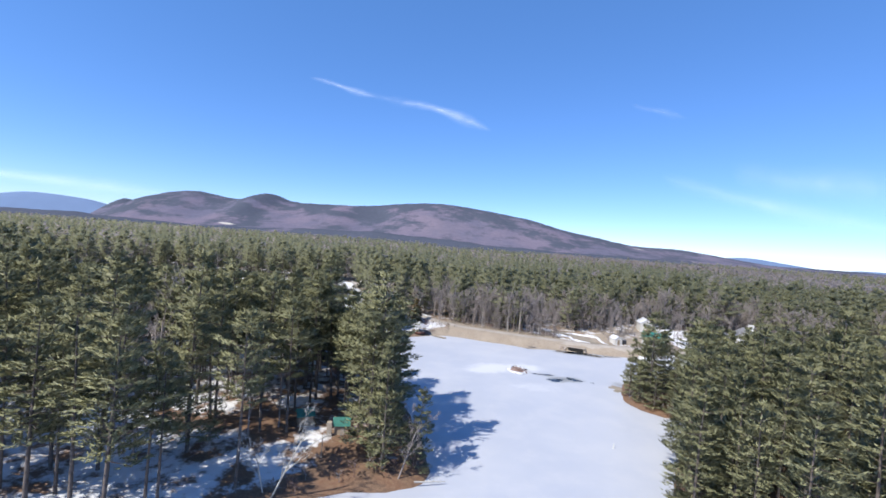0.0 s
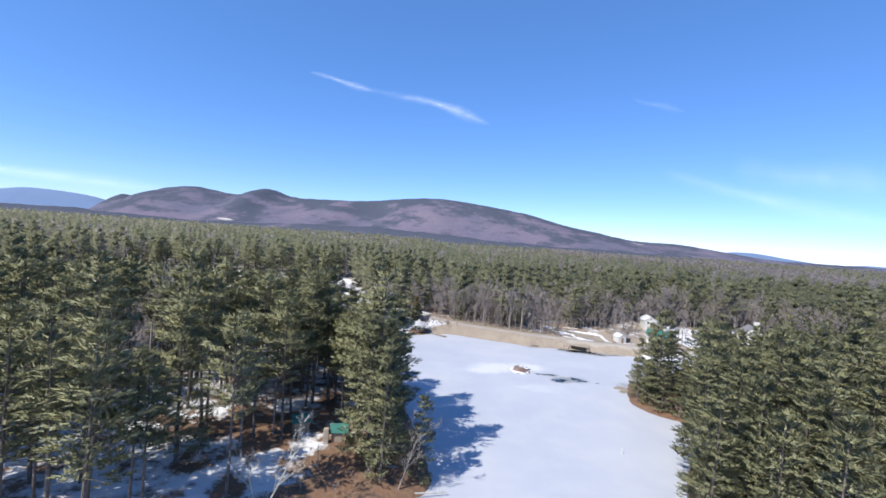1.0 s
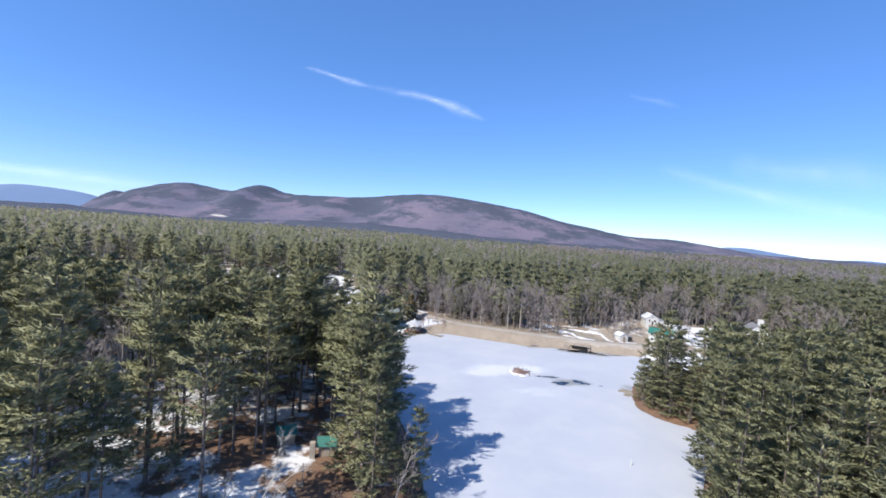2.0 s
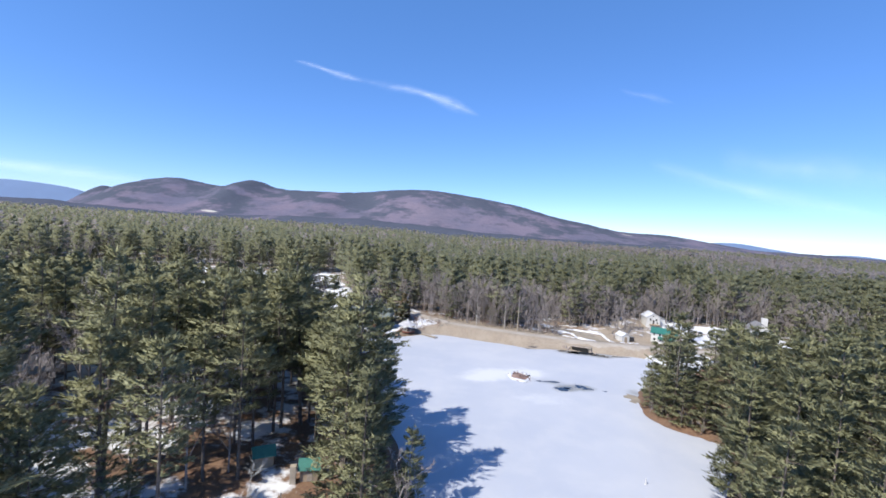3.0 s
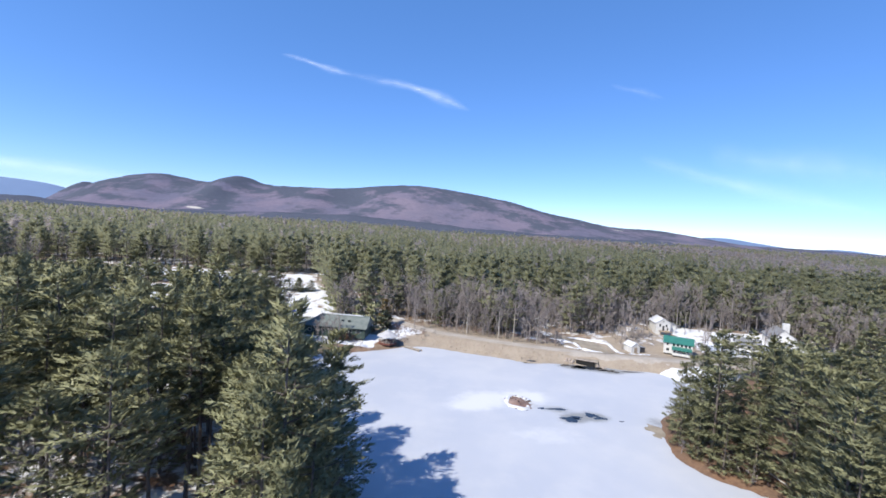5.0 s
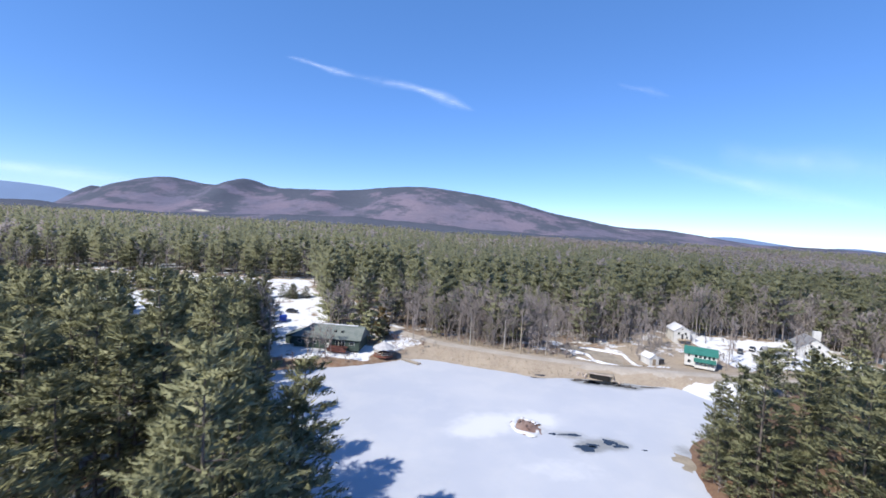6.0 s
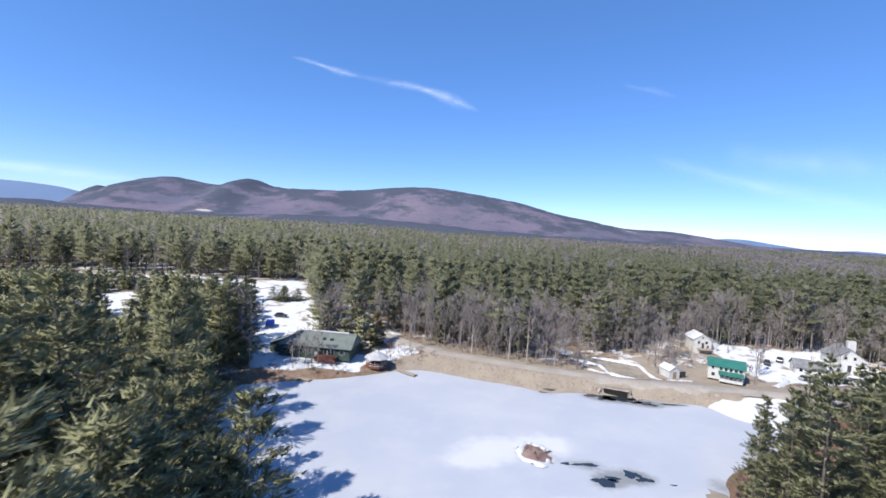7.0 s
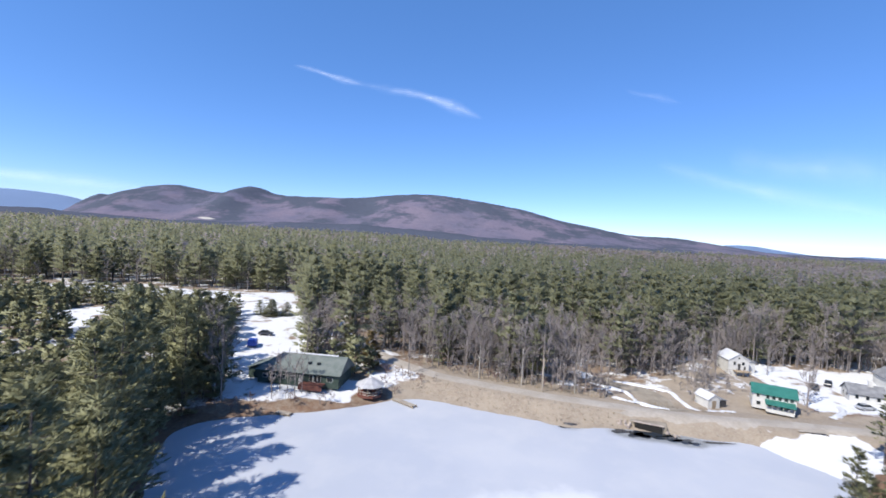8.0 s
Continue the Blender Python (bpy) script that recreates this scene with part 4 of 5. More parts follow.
def teal_store():
    ob = thing("store_building", pose(87.4, 187.4, 2.4, 0, 0, -31) @ Matrix.Diagonal((0.86, 0.86, 0.83, 1)), "white two-storey building with teal metal roof and porch", "building")
    part("wall", gable_body(10.2, 7.0, 4.6, 1.9), M_WHITE, ob)
    part("roof", gable_roof(10.2, 7.0, 4.6, 1.9), M_TEAL, ob, "teal standing-seam metal roof")
    porch = part("porch", boxed((3.2, -2.2, 0), (9.6, 0, 0.35), 0.02), M_WHITE, ob)
    part("porch_wall", boxed((3.2, -2.2, 0.35), (9.6, -2.08, 1.0)), M_WHITE, porch)
    bm = prism([(-2.5, 2.25), (0.05, 3.05), (0.05, 3.2), (-2.5, 2.4)], 2.9, 9.9)
    for v in bm.verts:
        v.co.x, v.co.y = v.co.y, v.co.x
    bmesh.ops.recalc_face_normals(bm, faces=bm.faces)
    part("porch_roof", bm, M_TEAL, ob, "teal metal porch roof")
    for k in range(6):
        part("porch_post", boxed((3.25 + k * 1.24, -2.16, 1.0), (3.37 + k * 1.24, -2.04, 2.36)), M_WHITE, porch)
    for x in (1.3, 3.6, 5.0, 6.4, 7.8, 9.1):
        window(ob, x, 0, 3.35, 0.85, 1.0, trim=M_TEAL if x > 1.5 else M_WHITE)
    for x in (4.2, 5.7, 8.4):
        window(ob, x, 0, 1.15, 1.0, 1.2)
    part("door", boxed((6.7, -0.08, 0.35), (7.6, 0.02, 2.4), 0.02), M_TEAL, ob, "teal panelled door")
    window(ob, 1.5, 0, 1.0, 1.1, 1.2)
    window(ob, 0, 3.5, 1.2, 1.0, 1.3, "side")


def white_house():
    ob = thing("white_house", pose(97.4, 211.5, spot_height(98, 213) - 0.2, 0, 0, -8) @ Matrix.Diagonal((0.82, 0.82, 0.95, 1)), "white gabled house with grey snow-dusted roof among bare trees", "house")
    body = prism([(0, 0), (7, 0), (7, 4.7), (3.5, 6.6), (0, 4.7)], 0, 9)
    part("wall", body, M_WHITE, ob)
    part("roof", prism([(-0.4, 4.48), (3.5, 6.6), (7.4, 4.48), (7.4, 4.66), (3.5, 6.8), (-0.4, 4.66)], -0.3, 9.3), M_SNOW, ob, "gabled roof under old snow")
    part("wing", boxed((7, 2.5, 0), (10.5, 8, 3.9), 0.03), M_WHITE, ob)
    part("wing_roof", prism([(6.9, 3.9), (10.8, 3.9), (10.8, 4.1), (6.9, 5.0)], 2.2, 8.3), M_GREYROOF, ob)
    for x in (2.0, 5.0):
        window(ob, x, 0, 3.1, 1.0, 1.2)
    window(ob, 3.5, 0, 5.0, 0.7, 0.8)
    deck = part("deck", boxed((1.5, -2.6, 1.4), (6.6, 0, 1.6), 0.02), M_WOOD, ob)
    for x in (1.6, 4.0, 6.4):
        part("deck_post", boxed((x - 0.07, -2.55, 0), (x + 0.07, -2.41, 2.5)), M_WOOD, deck)
    part("door", boxed((3.2, -0.07, 1.6), (4.1, 0.02, 3.6), 0.02), M_DARK, ob, "dark door")
    window(ob, 5.6, 0, 1.8, 0.9, 1.0)


def gable_house(x, y, turn, length, depth, wall, rise, walls, roof, label, chimney=False):
    ob = thing("house", at_ground(x, y, turn, -0.1), label, "house", "houses past the dam")
    part("wall", gable_body(length, depth, wall, rise), walls, ob)
    part("roof", gable_roof(length, depth, wall, rise), roof, ob)
    for k in range(3):
        window(ob, length * (0.2 + 0.3 * k), 0, wall * 0.45, 0.9, 1.1)
    for k in (0.3, 0.7):
        window(ob, 0, depth * k, wall * 0.45, 0.9, 1.1, "side")
    if chimney:
        part("chimney", boxed((length * 0.6, depth * 0.4, wall + rise * 0.5), (length * 0.6 + 1.0, depth * 0.4 + 0.9, wall + rise + 1.4), 0.03), M_WHITE, ob, "stout white chimney")
    return ob


def front_gable(x, y, turn, width, length, wall, rise, label):
    """A house that shows its gable, with a white chimney behind the ridge."""
    ob = thing("house", at_ground(x, y, turn, -0.1), label, "house", "houses past the dam")
    w = width
    part("wall", prism([(0, 0), (w, 0), (w, wall), (w / 2, wall + rise), (0, wall)], 0, length), M_WHITE, ob)
    part("roof", prism([(-0.4, wall - 0.25), (w / 2, wall + rise), (w + 0.4, wall - 0.25), (w + 0.4, wall - 0.07), (w / 2, wall + rise + 0.2), (-0.4, wall - 0.07)], -0.3, length + 0.3), M_GREYROOF, ob)
    for k in (0.36, 0.64):
        window(ob, w * k, 0, wall - 0.2, 0.9, 1.1)
    for k in (0.2, 0.8):
        window(ob, w * k, 0, 1.2, 1.0, 1.3)
    part("door", boxed((w / 2 - 0.5, -0.07, 0.2), (w / 2 + 0.5, 0.02, 2.3), 0.02), M_DARK, ob)
    part("chimney", boxed((w * 0.62, length * 0.5, wall), (w * 0.62 + 2.2, length * 0.5 + 1.4, wall + rise + 2.0), 0.03), M_WHITE, ob, "broad white chimney")


def little_shed():
    ob = thing("garden_shed", at_ground(75.4, 185.8, 9), "small white shed with snowy roof beside the drive", "shed")
    part("wall", prism([(0, 0), (3.2, 0), (3.2, 2.3), (1.6, 3.4), (0, 2.3)], 0, 4.5), M_WHITE, ob)
    part("roof", prism([(-0.25, 2.13), (1.6, 3.4), (3.45, 2.13), (3.45, 2.27), (1.6, 3.56), (-0.25, 2.27)], -0.2, 4.7), M_SNOW, ob, "gabled roof under old snow")
    part("door", boxed((1.05, -0.06, 0.05), (2.15, 0.02, 2.0), 0.02), M_WOOD, ob)
    # Closed block; the shade inside the open lean-to is its dark colour.
    lean = part("lean_to", boxed((3.2, 0.6, 0), (5.6, 4.2, 1.7), 0.02), M_DARK, ob, "dark solid block standing for the lean-to's shaded inside")
    part("lean_to_roof", prism([(3.15, 2.1), (5.8, 1.7), (5.8, 1.82), (3.15, 2.22)], 0.4, 4.4), M_GREYROOF, lean)


def lodge():
    ob = thing("lodge", pose(-36.4, 188, 2.1, 0, 0, -7) @ Matrix.Diagonal((0.93, 0.9, 0.84, 1)), "long green lodge with weathered green roof by the pond", "building")
    L, D, W, R = 23.0, 11.0, 4.2, 3.6
    part("wall", boxed((1.0, 0, 0), (L, D, W)), M_GREENWALL, ob)
    bm = bmesh.new()
    low = [bm.verts.new(c) for c in ((0.2, -0.7, W - 0.25), (L + 0.6, -0.7, W - 0.25), (L + 0.6, D + 0.7, W - 0.25), (0.2, D + 0.7, W - 0.25))]
    up = [bm.verts.new(c) for c in ((5.5, D / 2, W + R), (L + 0.6, D / 2, W + R))]
    for f in ((0, 1, 5, 4), (2, 3, 4, 5), (3, 0, 4), (1, 2, 5), (0, 3, 2, 1)):
        bm.faces.new([(low + up)[k] for k in f])
    bmesh.ops.recalc_face_normals(bm, faces=bm.faces)
    bmesh.ops.solidify(bm, geom=bm.faces[:], thickness=0.05)
    part("roof", bm, M_GREENROOF, ob, "weathered grey-green shingle roof")
    ridge = part("ridge_snow", boxed((6.0, D / 2 - 0.4, W + R - 0.12), (L - 2, D / 2 + 0.5, W + R + 0.14), 0.08), M_SNOW, ob, "strip of snow left on the ridge")
    for x in (14.2, 16.6):
        part("skylight", boxed((x - 0.45, 2.1, W + 1.55), (x + 0.45, 2.9, W + 2.2), 0.03), M_GLASS, ob, "dark skylight in the roof slope")
    wing = part("wing", boxed((-3.2, 3.0, 0), (1.0, 9.5, 3.0)), M_GREENWALL, ob)
    part("wing_roof", prism([(-3.7, 2.9), (1.2, 4.6), (1.2, 4.75), (-3.7, 3.05)], 2.5, 10.0), M_GREENROOF, wing)
    deck = part("deck", boxed((13.2, -2.8, 1.2), (19.5, 0, 1.4), 0.02), M_REDWOOD, ob, "red-brown wooden deck")
    part("deck_skirt", boxed((13.2, -2.75, 0), (19.5, -2.65, 1.2)), M_REDWOOD, deck)
    part("rail", boxed((13.2, -2.78, 2.25), (19.5, -2.68, 2.35)), M_REDWOOD, deck)
    for k in range(13):
        part("baluster", boxed((13.25 + k * 0.515, -2.76, 1.4), (13.33 + k * 0.515, -2.70, 2.26)), M_REDWOOD, deck)
    for x in (3.0, 5.2, 8.0, 10.6):
        window(ob, x, 0, 1.6, 1.3, 1.3)
    for x in (15.6, 16.7, 17.8):
        window(ob, x, 0, 1.45, 0.95, 2.0)
    window(ob, 20.6, 0, 1.9, 1.6, 1.3)
    part("door", boxed((12.2, -0.07, 0.1), (13.1, 0.02, 2.2), 0.02), M_WHITE, ob, "white door")


def gazebo():
    ob = thing("gazebo", at_ground(-7.6, 186.2, 20), "octagonal wooden gazebo with pale snow-dusted roof by the shore", "gazebo")
    r = 3.1
    bm = bmesh.new()
    tube(bm, (0, 0, 0.0), (0, 0, 0.5), r, r, 8)
    part("floor", bm, M_REDWOOD, ob)
    bm = bmesh.new()
    tube(bm, (0, 0, 2.6), (0, 0, 4.3), r + 0.5, 0.35, 8)
    part("roof", bm, M_PALEROOF, ob, "eight-sided roof under thin snow")
    bm = bmesh.new()
    tube(bm, (0, 0, 4.25), (0, 0, 4.75), 0.4, 0.1, 8)
    part("cupola", bm, M_WHITE, ob)
    for k in range(8):
        t = (k + 0.5) * math.pi / 4
        bm = bmesh.new()
        tube(bm, (2.85 * math.cos(t), 2.85 * math.sin(t), 0.5), (2.85 * math.cos(t), 2.85 * math.sin(t), 2.7), 0.09, 0.09, 6)
        part("post", bm, M_WOOD, ob)
        u = t + math.pi / 4
        bm = bmesh.new()
        for z in (0.75, 1.35):
            tube(bm, (2.85 * math.cos(t), 2.85 * math.sin(t), z), (2.85 * math.cos(u), 2.85 * math.sin(u), z), 0.05, 0.05, 4)
        part("rail", bm, M_WHITE if k in (4, 5, 6) else M_REDWOOD, ob)


def dock(a, b, width, label):
    a, b = Vector((*a, 0.35)), Vector((*b, 0.35))
    turn = math.degrees(math.atan2(b.y - a.y, b.x - a.x))
    n = (b - a).length
    ob = thing("dock", pose(a.x, a.y, 0, 0, 0, turn), label, "dock")
    for k in range(int(n / 0.5)):
        part("plank", boxed((k * 0.5 + 0.02, -width / 2, 0.38), (k * 0.5 + 0.47, width / 2, 0.45)), M_PALEWOOD, ob)
    for y in (-width / 2 + 0.1, width / 2 - 0.1):
        part("stringer", boxed((0, y - 0.06, 0.2), (n, y + 0.06, 0.38)), M_WOOD, ob)
        for x in (0.3, n - 0.3):
            part("post", boxed((x - 0.06, y - 0.06, -0.5), (x + 0.06, y + 0.06, 0.6)), M_WOOD, ob)


def utility_pole(x, y):
    ob = thing("utility_pole", at_ground(x, y, -28, -0.3), "pale weathered wooden utility pole beside the road", "pole")
    bm = bmesh.new()
    tube(bm, (0, 0, 0), (0, 0, 9.0), 0.19, 0.13, 10)
    part("pole", bm, M_PALEWOOD, ob)
    arm = part("crossarm", boxed((-1.1, -0.07, 8.2), (1.1, 0.07, 8.35), 0.01), M_WOOD, ob)
    for k in (-0.95, -0.35, 0.35, 0.95):
        bm = bmesh.new()
        tube(bm, (k, 0, 8.35), (k, 0, 8.55), 0.05, 0.03, 6)
        part("insulator", bm, M_STONE, arm)


def car(x, y, turn, paint, label):
    ob = thing("car", at_ground(x, y, turn, 0.02), label, "car", "parked cars")
    bm = prism([(-2.2, 0.35), (2.2, 0.35), (2.25, 0.8), (1.3, 0.95), (-2.1, 1.0), (-2.25, 0.7)], -0.88, 0.88)
    bmesh.ops.bevel(bm, geom=bm.edges[:], offset=0.06, segments=1, affect="EDGES")
    part("body", bm, paint, ob)
    bm = prism([(-1.9, 0.95), (1.2, 0.95), (0.5, 1.42), (-1.4, 1.45)], -0.76, 0.76)
    part("windows", bm, M_GLASS, ob, "dark glass cabin")
    part("roof", boxed((-1.35, -0.72, 1.44), (0.45, 0.72, 1.5), 0.02), paint, ob)
    for wx in (-1.4, 1.4):
        for wy in (-0.8, 0.8):
            bm = bmesh.new()
            tube(bm, (wx, wy - 0.11, 0.33), (wx, wy + 0.11, 0.33), 0.33, 0.33, 14)
            wheel = part("wheel", bm, M_RUBBER, ob)
            bm = bmesh.new()
            tube(bm, (wx, wy - 0.12, 0.33), (wx, wy + 0.12, 0.33), 0.19, 0.19, 10)
            part("rim", bm, M_CARSILVER, wheel)


def camp_shed(x, y, turn, w, label, box_front=False):
    ob = thing("camp_shed", at_ground(x, y, turn, -0.05), label, "shed", "sheds under the pines")
    part("wall", gable_body(w, w * 0.9, 2.1, 0.9), M_WOOD, ob)
    part("roof", gable_roof(w, w * 0.9, 2.1, 0.9, 0.35, 0.1), M_TEAL, ob, "green metal roof")
    part("door", boxed((w * 0.4, -0.06, 0.05), (w * 0.4 + 0.8, 0.02, 1.9), 0.02), M_PALEWOOD, ob)
    if box_front:
        part("cabinet", boxed((-1.4, -0.6, 0), (-0.5, 0.3, 2.7), 0.03), M_PALEWOOD, ob, "pale upright wooden box")


def snow_bank(line, width, height, label):
    """A ploughed ridge of old snow along a line."""
    line = curve_points(line, 6)
    side = np.gradient(line, axis=0)
    side = np.stack([side[:, 1], -side[:, 0]], 1) / np.linalg.norm(side, axis=1)[:, None]
    s = np.linspace(0, 1, len(line))
    size = (0.75 + 0.35 * np.sin(s * 23 + line[0, 0]) * np.sin(s * 9)) * np.minimum(1, 8 * np.minimum(s, 1 - s) + 0.15)
    rows = []
    for off, up in ((-0.5, -0.15), (-0.3, 0.55), (-0.05, 1.0), (0.2, 0.8), (0.5, -0.15)):
        p = line + side * (off * width * (0.8 + 0.3 * np.sin(s * 31)))[:, None]
        rows.append(np.c_[p, ground_height(p[:, 0], p[:, 1]) + 0.1 + height * up * size])
    me = mesh_from("snow_bank", np.concatenate(rows), grid_faces(len(line), 5)[:, ::-1], M_SNOW, True)
    tagged(new("snow_bank", me), label, "snow bank", "ploughed snow banks")


def island():
    ob = thing("island", pose(27.2, 143.3, 0), "small islet of reddish brush rimmed with snow on the ice", "island")
    gx, gy = np.meshgrid(np.linspace(-4.2, 4.2, 30), np.linspace(-4.6, 4.6, 30))
    x, y = gx.ravel(), gy.ravel()
    r = np.hypot(x / 2.5, y / 3.2) * (1 + 0.12 * waves(x, y, 0.9, 2))
    mound = 0.95 * np.exp(-(r**2)) + 0.10 * waves(x, y, 0.4, 4) - 0.2
    part_mesh("mound", mesh_from("mound", np.stack([x, y, mound], 1), grid_faces(30, 30), M_TWIG_RED, True), ob, "low mound of red-brown earth")
    t = np.linspace(0.2, 5.6, 44)
    rows = []
    for off, up in ((-0.5, -0.1), (-0.25, 0.30), (0.2, 0.42), (0.5, -0.1)):
        w = 1.9 * (0.75 + 0.35 * np.sin(3 * t) + 0.25 * np.sin(7 * t))
        rad = 1.0 + 0.10 * np.sin(4 * t)
        rows.append(np.stack([(2.6 * rad + off * w) * np.cos(t), (3.5 * rad + off * w) * np.sin(t), up + 0 * t], 1))
    part_mesh("snow_rim", mesh_from("snow_rim", np.concatenate(rows), grid_faces(44, 4), M_SNOW, True), ob, "broken rim of white snow")
    r = np.random.default_rng(3)
    shapes = [bare_shapes(300 + k, 0.8, 1.0, 2, 0.05) for k in range(3)]
    for k in range(14):
        a, q = r.uniform(0, 6.28), math.sqrt(r.uniform(0, 1))
        w, f = shapes[k % 3]
        v, tri = joined([w, f])
        me = mesh_from("bush", v, tri, M_TWIG_RED)
        b = part_mesh("bush", me, ob)
        b.matrix_basis = pose(1.9 * q * math.cos(a), 2.5 * q * math.sin(a), 0.3, 0, 0, math.degrees(a))


def culvert():
    ob = thing("culvert", pose(55.6, 175.3, 0.0, 0, 0, -22), "dark culvert under the road with stone sides", "culvert")
    # A solid block, not a hole: the mouth's shade is its black colour.
    part("mouth_shade", boxed((-2.8, 0, -0.1), (2.8, 0.45, 1.5)), M_MOUTH_SHADE, ob, "near-black block standing for the shaded mouth of the culvert")
    part("lintel", boxed((-3.1, -0.12, 1.5), (3.1, 0.5, 1.72), 0.05), M_STONE, ob)
    part("embankment", boxed((-3.8, 0.46, -0.1), (3.8, 4.5, 1.52), 0.12), M_GRAVEL, ob, "gravel fill over the culvert")
    r = random.Random(4)
    for side, count in ((-1, 16), (1, 4)):
        for k in range(count):
            bm = bmesh.new()
            at = (side * (3.6 + r.uniform(0, 2.6)), r.uniform(-0.6, 0.9), 0.2 + r.uniform(0, 1.1) * (1 if side < 0 else 0.3))
            bmesh.ops.create_icosphere(bm, subdivisions=1, radius=0.5, matrix=Matrix.LocRotScale(at, Euler((k, k, k)), (r.uniform(0.7, 1.4), r.uniform(0.6, 1.1), r.uniform(0.5, 0.9))))
            part("stone", bm, M_STONE, ob)


def lying_boat():
    ob = thing("rowing_boat", pose(38.6, 176.5, 0.05, 0, 0, -6), "dark upturned boat lying on the ice at the shore", "boat")
    bm = bmesh.new()
    bmesh.ops.create_uvsphere(bm, u_segments=16, v_segments=8, radius=1.0)
    for v in bm.verts:
        v.co.x *= 1.9
        v.co.y *= 0.6 * (1 - 0.25 * abs(v.co.x / 1.9))
        v.co.z = max(v.co.z, 0) * 0.5
    part("hull", bm, M_DARK, ob)
    part("keel", boxed((-1.6, -0.04, 0.44), (1.6, 0.04, 0.56)), M_STONE, ob)


teal_store()
white_house()
little_shed()
gable_house(119.5, 195.1, -27, 7.4, 6.0, 2.5, 1.9, M_WHITE, M_GREYROOF, "low grey-roofed house in the snowy yard", True)
front_gable(136.5, 200.5, -23, 8.2, 10, 4.2, 3.0, "white gabled house behind the shore pines")
lodge()
gazebo()
dock((-1.6, 186), (3.7, 181.6), 1.5, "pale plank dock reaching onto the ice")
dock((-26.2, 175.2), (-22.6, 174.1), 1.4, "short pale dock at the edge of the ice")
utility_pole(35.3, 189.6)
car(116.6, 202.7, 54, M_CARDARK, "dark parked car on the snowy lot")
car(123.5, 206, 46, M_CARDARK, "dark parked car on the snowy lot")
car(119.0, 190, 5, M_CARSILVER, "silver parked car in front of the house")
car(-46.5, 221.6, 5, M_CARDARK, "dark parked car on the snow behind the lodge")
camp_shed(-25.6, 85.4, 25, 2.8, "small wooden shed with green metal roof under the pines")
camp_shed(-18.0, 83.2, 10, 2.6, "small wooden shed with green roof and a pale box beside it", True)
island()
culvert()
lying_boat()
for line, w, h, label in (([(52.5, 199.5), (55, 197.5), (58.6, 193.7), (58.6, 188.5), (58, 184.2), (63.6, 181.8)], 1.3, 0.6, "long bank of ploughed snow along the gravel drive"),
                          ([(59, 203), (61.8, 201.3), (68.6, 197.4), (71.2, 194.5), (70.6, 187.4), (71.8, 182.4)], 1.3, 0.6, "long bank of ploughed snow along the gravel drive"),
                          ([(53.5, 190.5), (56.5, 188), (57.6, 185.4)], 1.6, 0.4, "low bank of ploughed snow beside the road"),
                          ([(73, 182.8), (77, 183.8), (81.2, 184.4)], 1.2, 0.4, "low bank of ploughed snow before the shed"),
                          ([(104, 183.1), (110, 186.7), (113, 191.1)], 1.8, 0.7, "bank of ploughed snow at the yard's edge"),
                          ([(106, 212.2), (118, 214.3), (132, 212.2), (140, 207.8)], 2.0, 0.9, "bank of ploughed snow round the lot"),
                          ([(-150, 260.1), (-120, 264.5), (-92, 265.9), (-62, 265.9)], 2.4, 1.0, "bank of ploughed snow along the far road"),
                          ([(-40, 187.4), (-46, 194.7), (-50, 204.9), (-52, 215.1)], 2.2, 0.9, "bank of ploughed snow beside the lodge")):
    snow_bank(line, w, h, label)

tarp = thing("covered_trailer", at_ground(-46.5, 211.4, 15), "trailer under a bright blue tarpaulin on the snow", "trailer")
part("tarpaulin", boxed((-1.3, -1.6, 0.35), (1.3, 1.6, 2.1), 0.25), M_BLUE, tarp, "bright blue tarpaulin")
for wy in (-1.0, 1.0):
    bm = bmesh.new()
    tube(bm, (-1.35, wy, 0.35), (-1.15, wy, 0.35), 0.35, 0.35, 12)
    part("wheel", bm, M_RUBBER, tarp)


# ---- single trees, brush and fallen wood ----
def lone(name, shapes, x, y, turn, s, label, material, leaf=None, tilt=0.0, parts=("trunk", "bare_crown")):
    ob = thing(name, Matrix.LocRotScale((x, y, spot_height(x, y) - 0.1), Euler((0, radians(tilt), radians(turn))), (s, s, s)), label, "tree")
    part_mesh(parts[0], mesh_from(parts[0], *shapes[0], material), ob)
    part_mesh(parts[1], mesh_from(parts[1], *shapes[1], leaf or material), ob)


lone("birch", bare_shapes(401, 12, 0.42, 3, 0.035), -22.5, 63.9, 0, 1.0, "white leaning leafless birch at the shore", M_BIRCH, tilt=24)
lone("birch", bare_shapes(402, 8, 0.5, 3, 0.035), -24.0, 64.7, 60, 1.0, "smaller white leafless birch beside the leaning one", M_BIRCH, tilt=-14)
lone("bare_tree", bare_shapes(403, 15, 0.55, 3, 0.05), -33, 79.9, 0, 1.0, "grey leafless hardwood under the pines", M_TWIG)
lone("bare_tree", bare_shapes(404, 13, 0.6, 3, 0.05), -29, 84.3, 90, 1.0, "grey leafless hardwood under the pines", M_TWIG)
lone("bare_tree", bare_shapes(405, 18, 0.4, 3, 0.05), -46, 68.3, 30, 1.0, "tall grey leafless hardwood among the pines", M_TWIG)
lone("bare_tree", bare_shapes(406, 17, 0.4, 3, 0.05), -49, 70.5, 70, 1.0, "tall grey leafless hardwood among the pines", M_TWIG)
lone("bare_tree", bare_shapes(407, 20, 0.4, 3, 0.05), -58, 93, 70, 1.0, "tall grey leafless hardwood among the pines", M_TWIG)
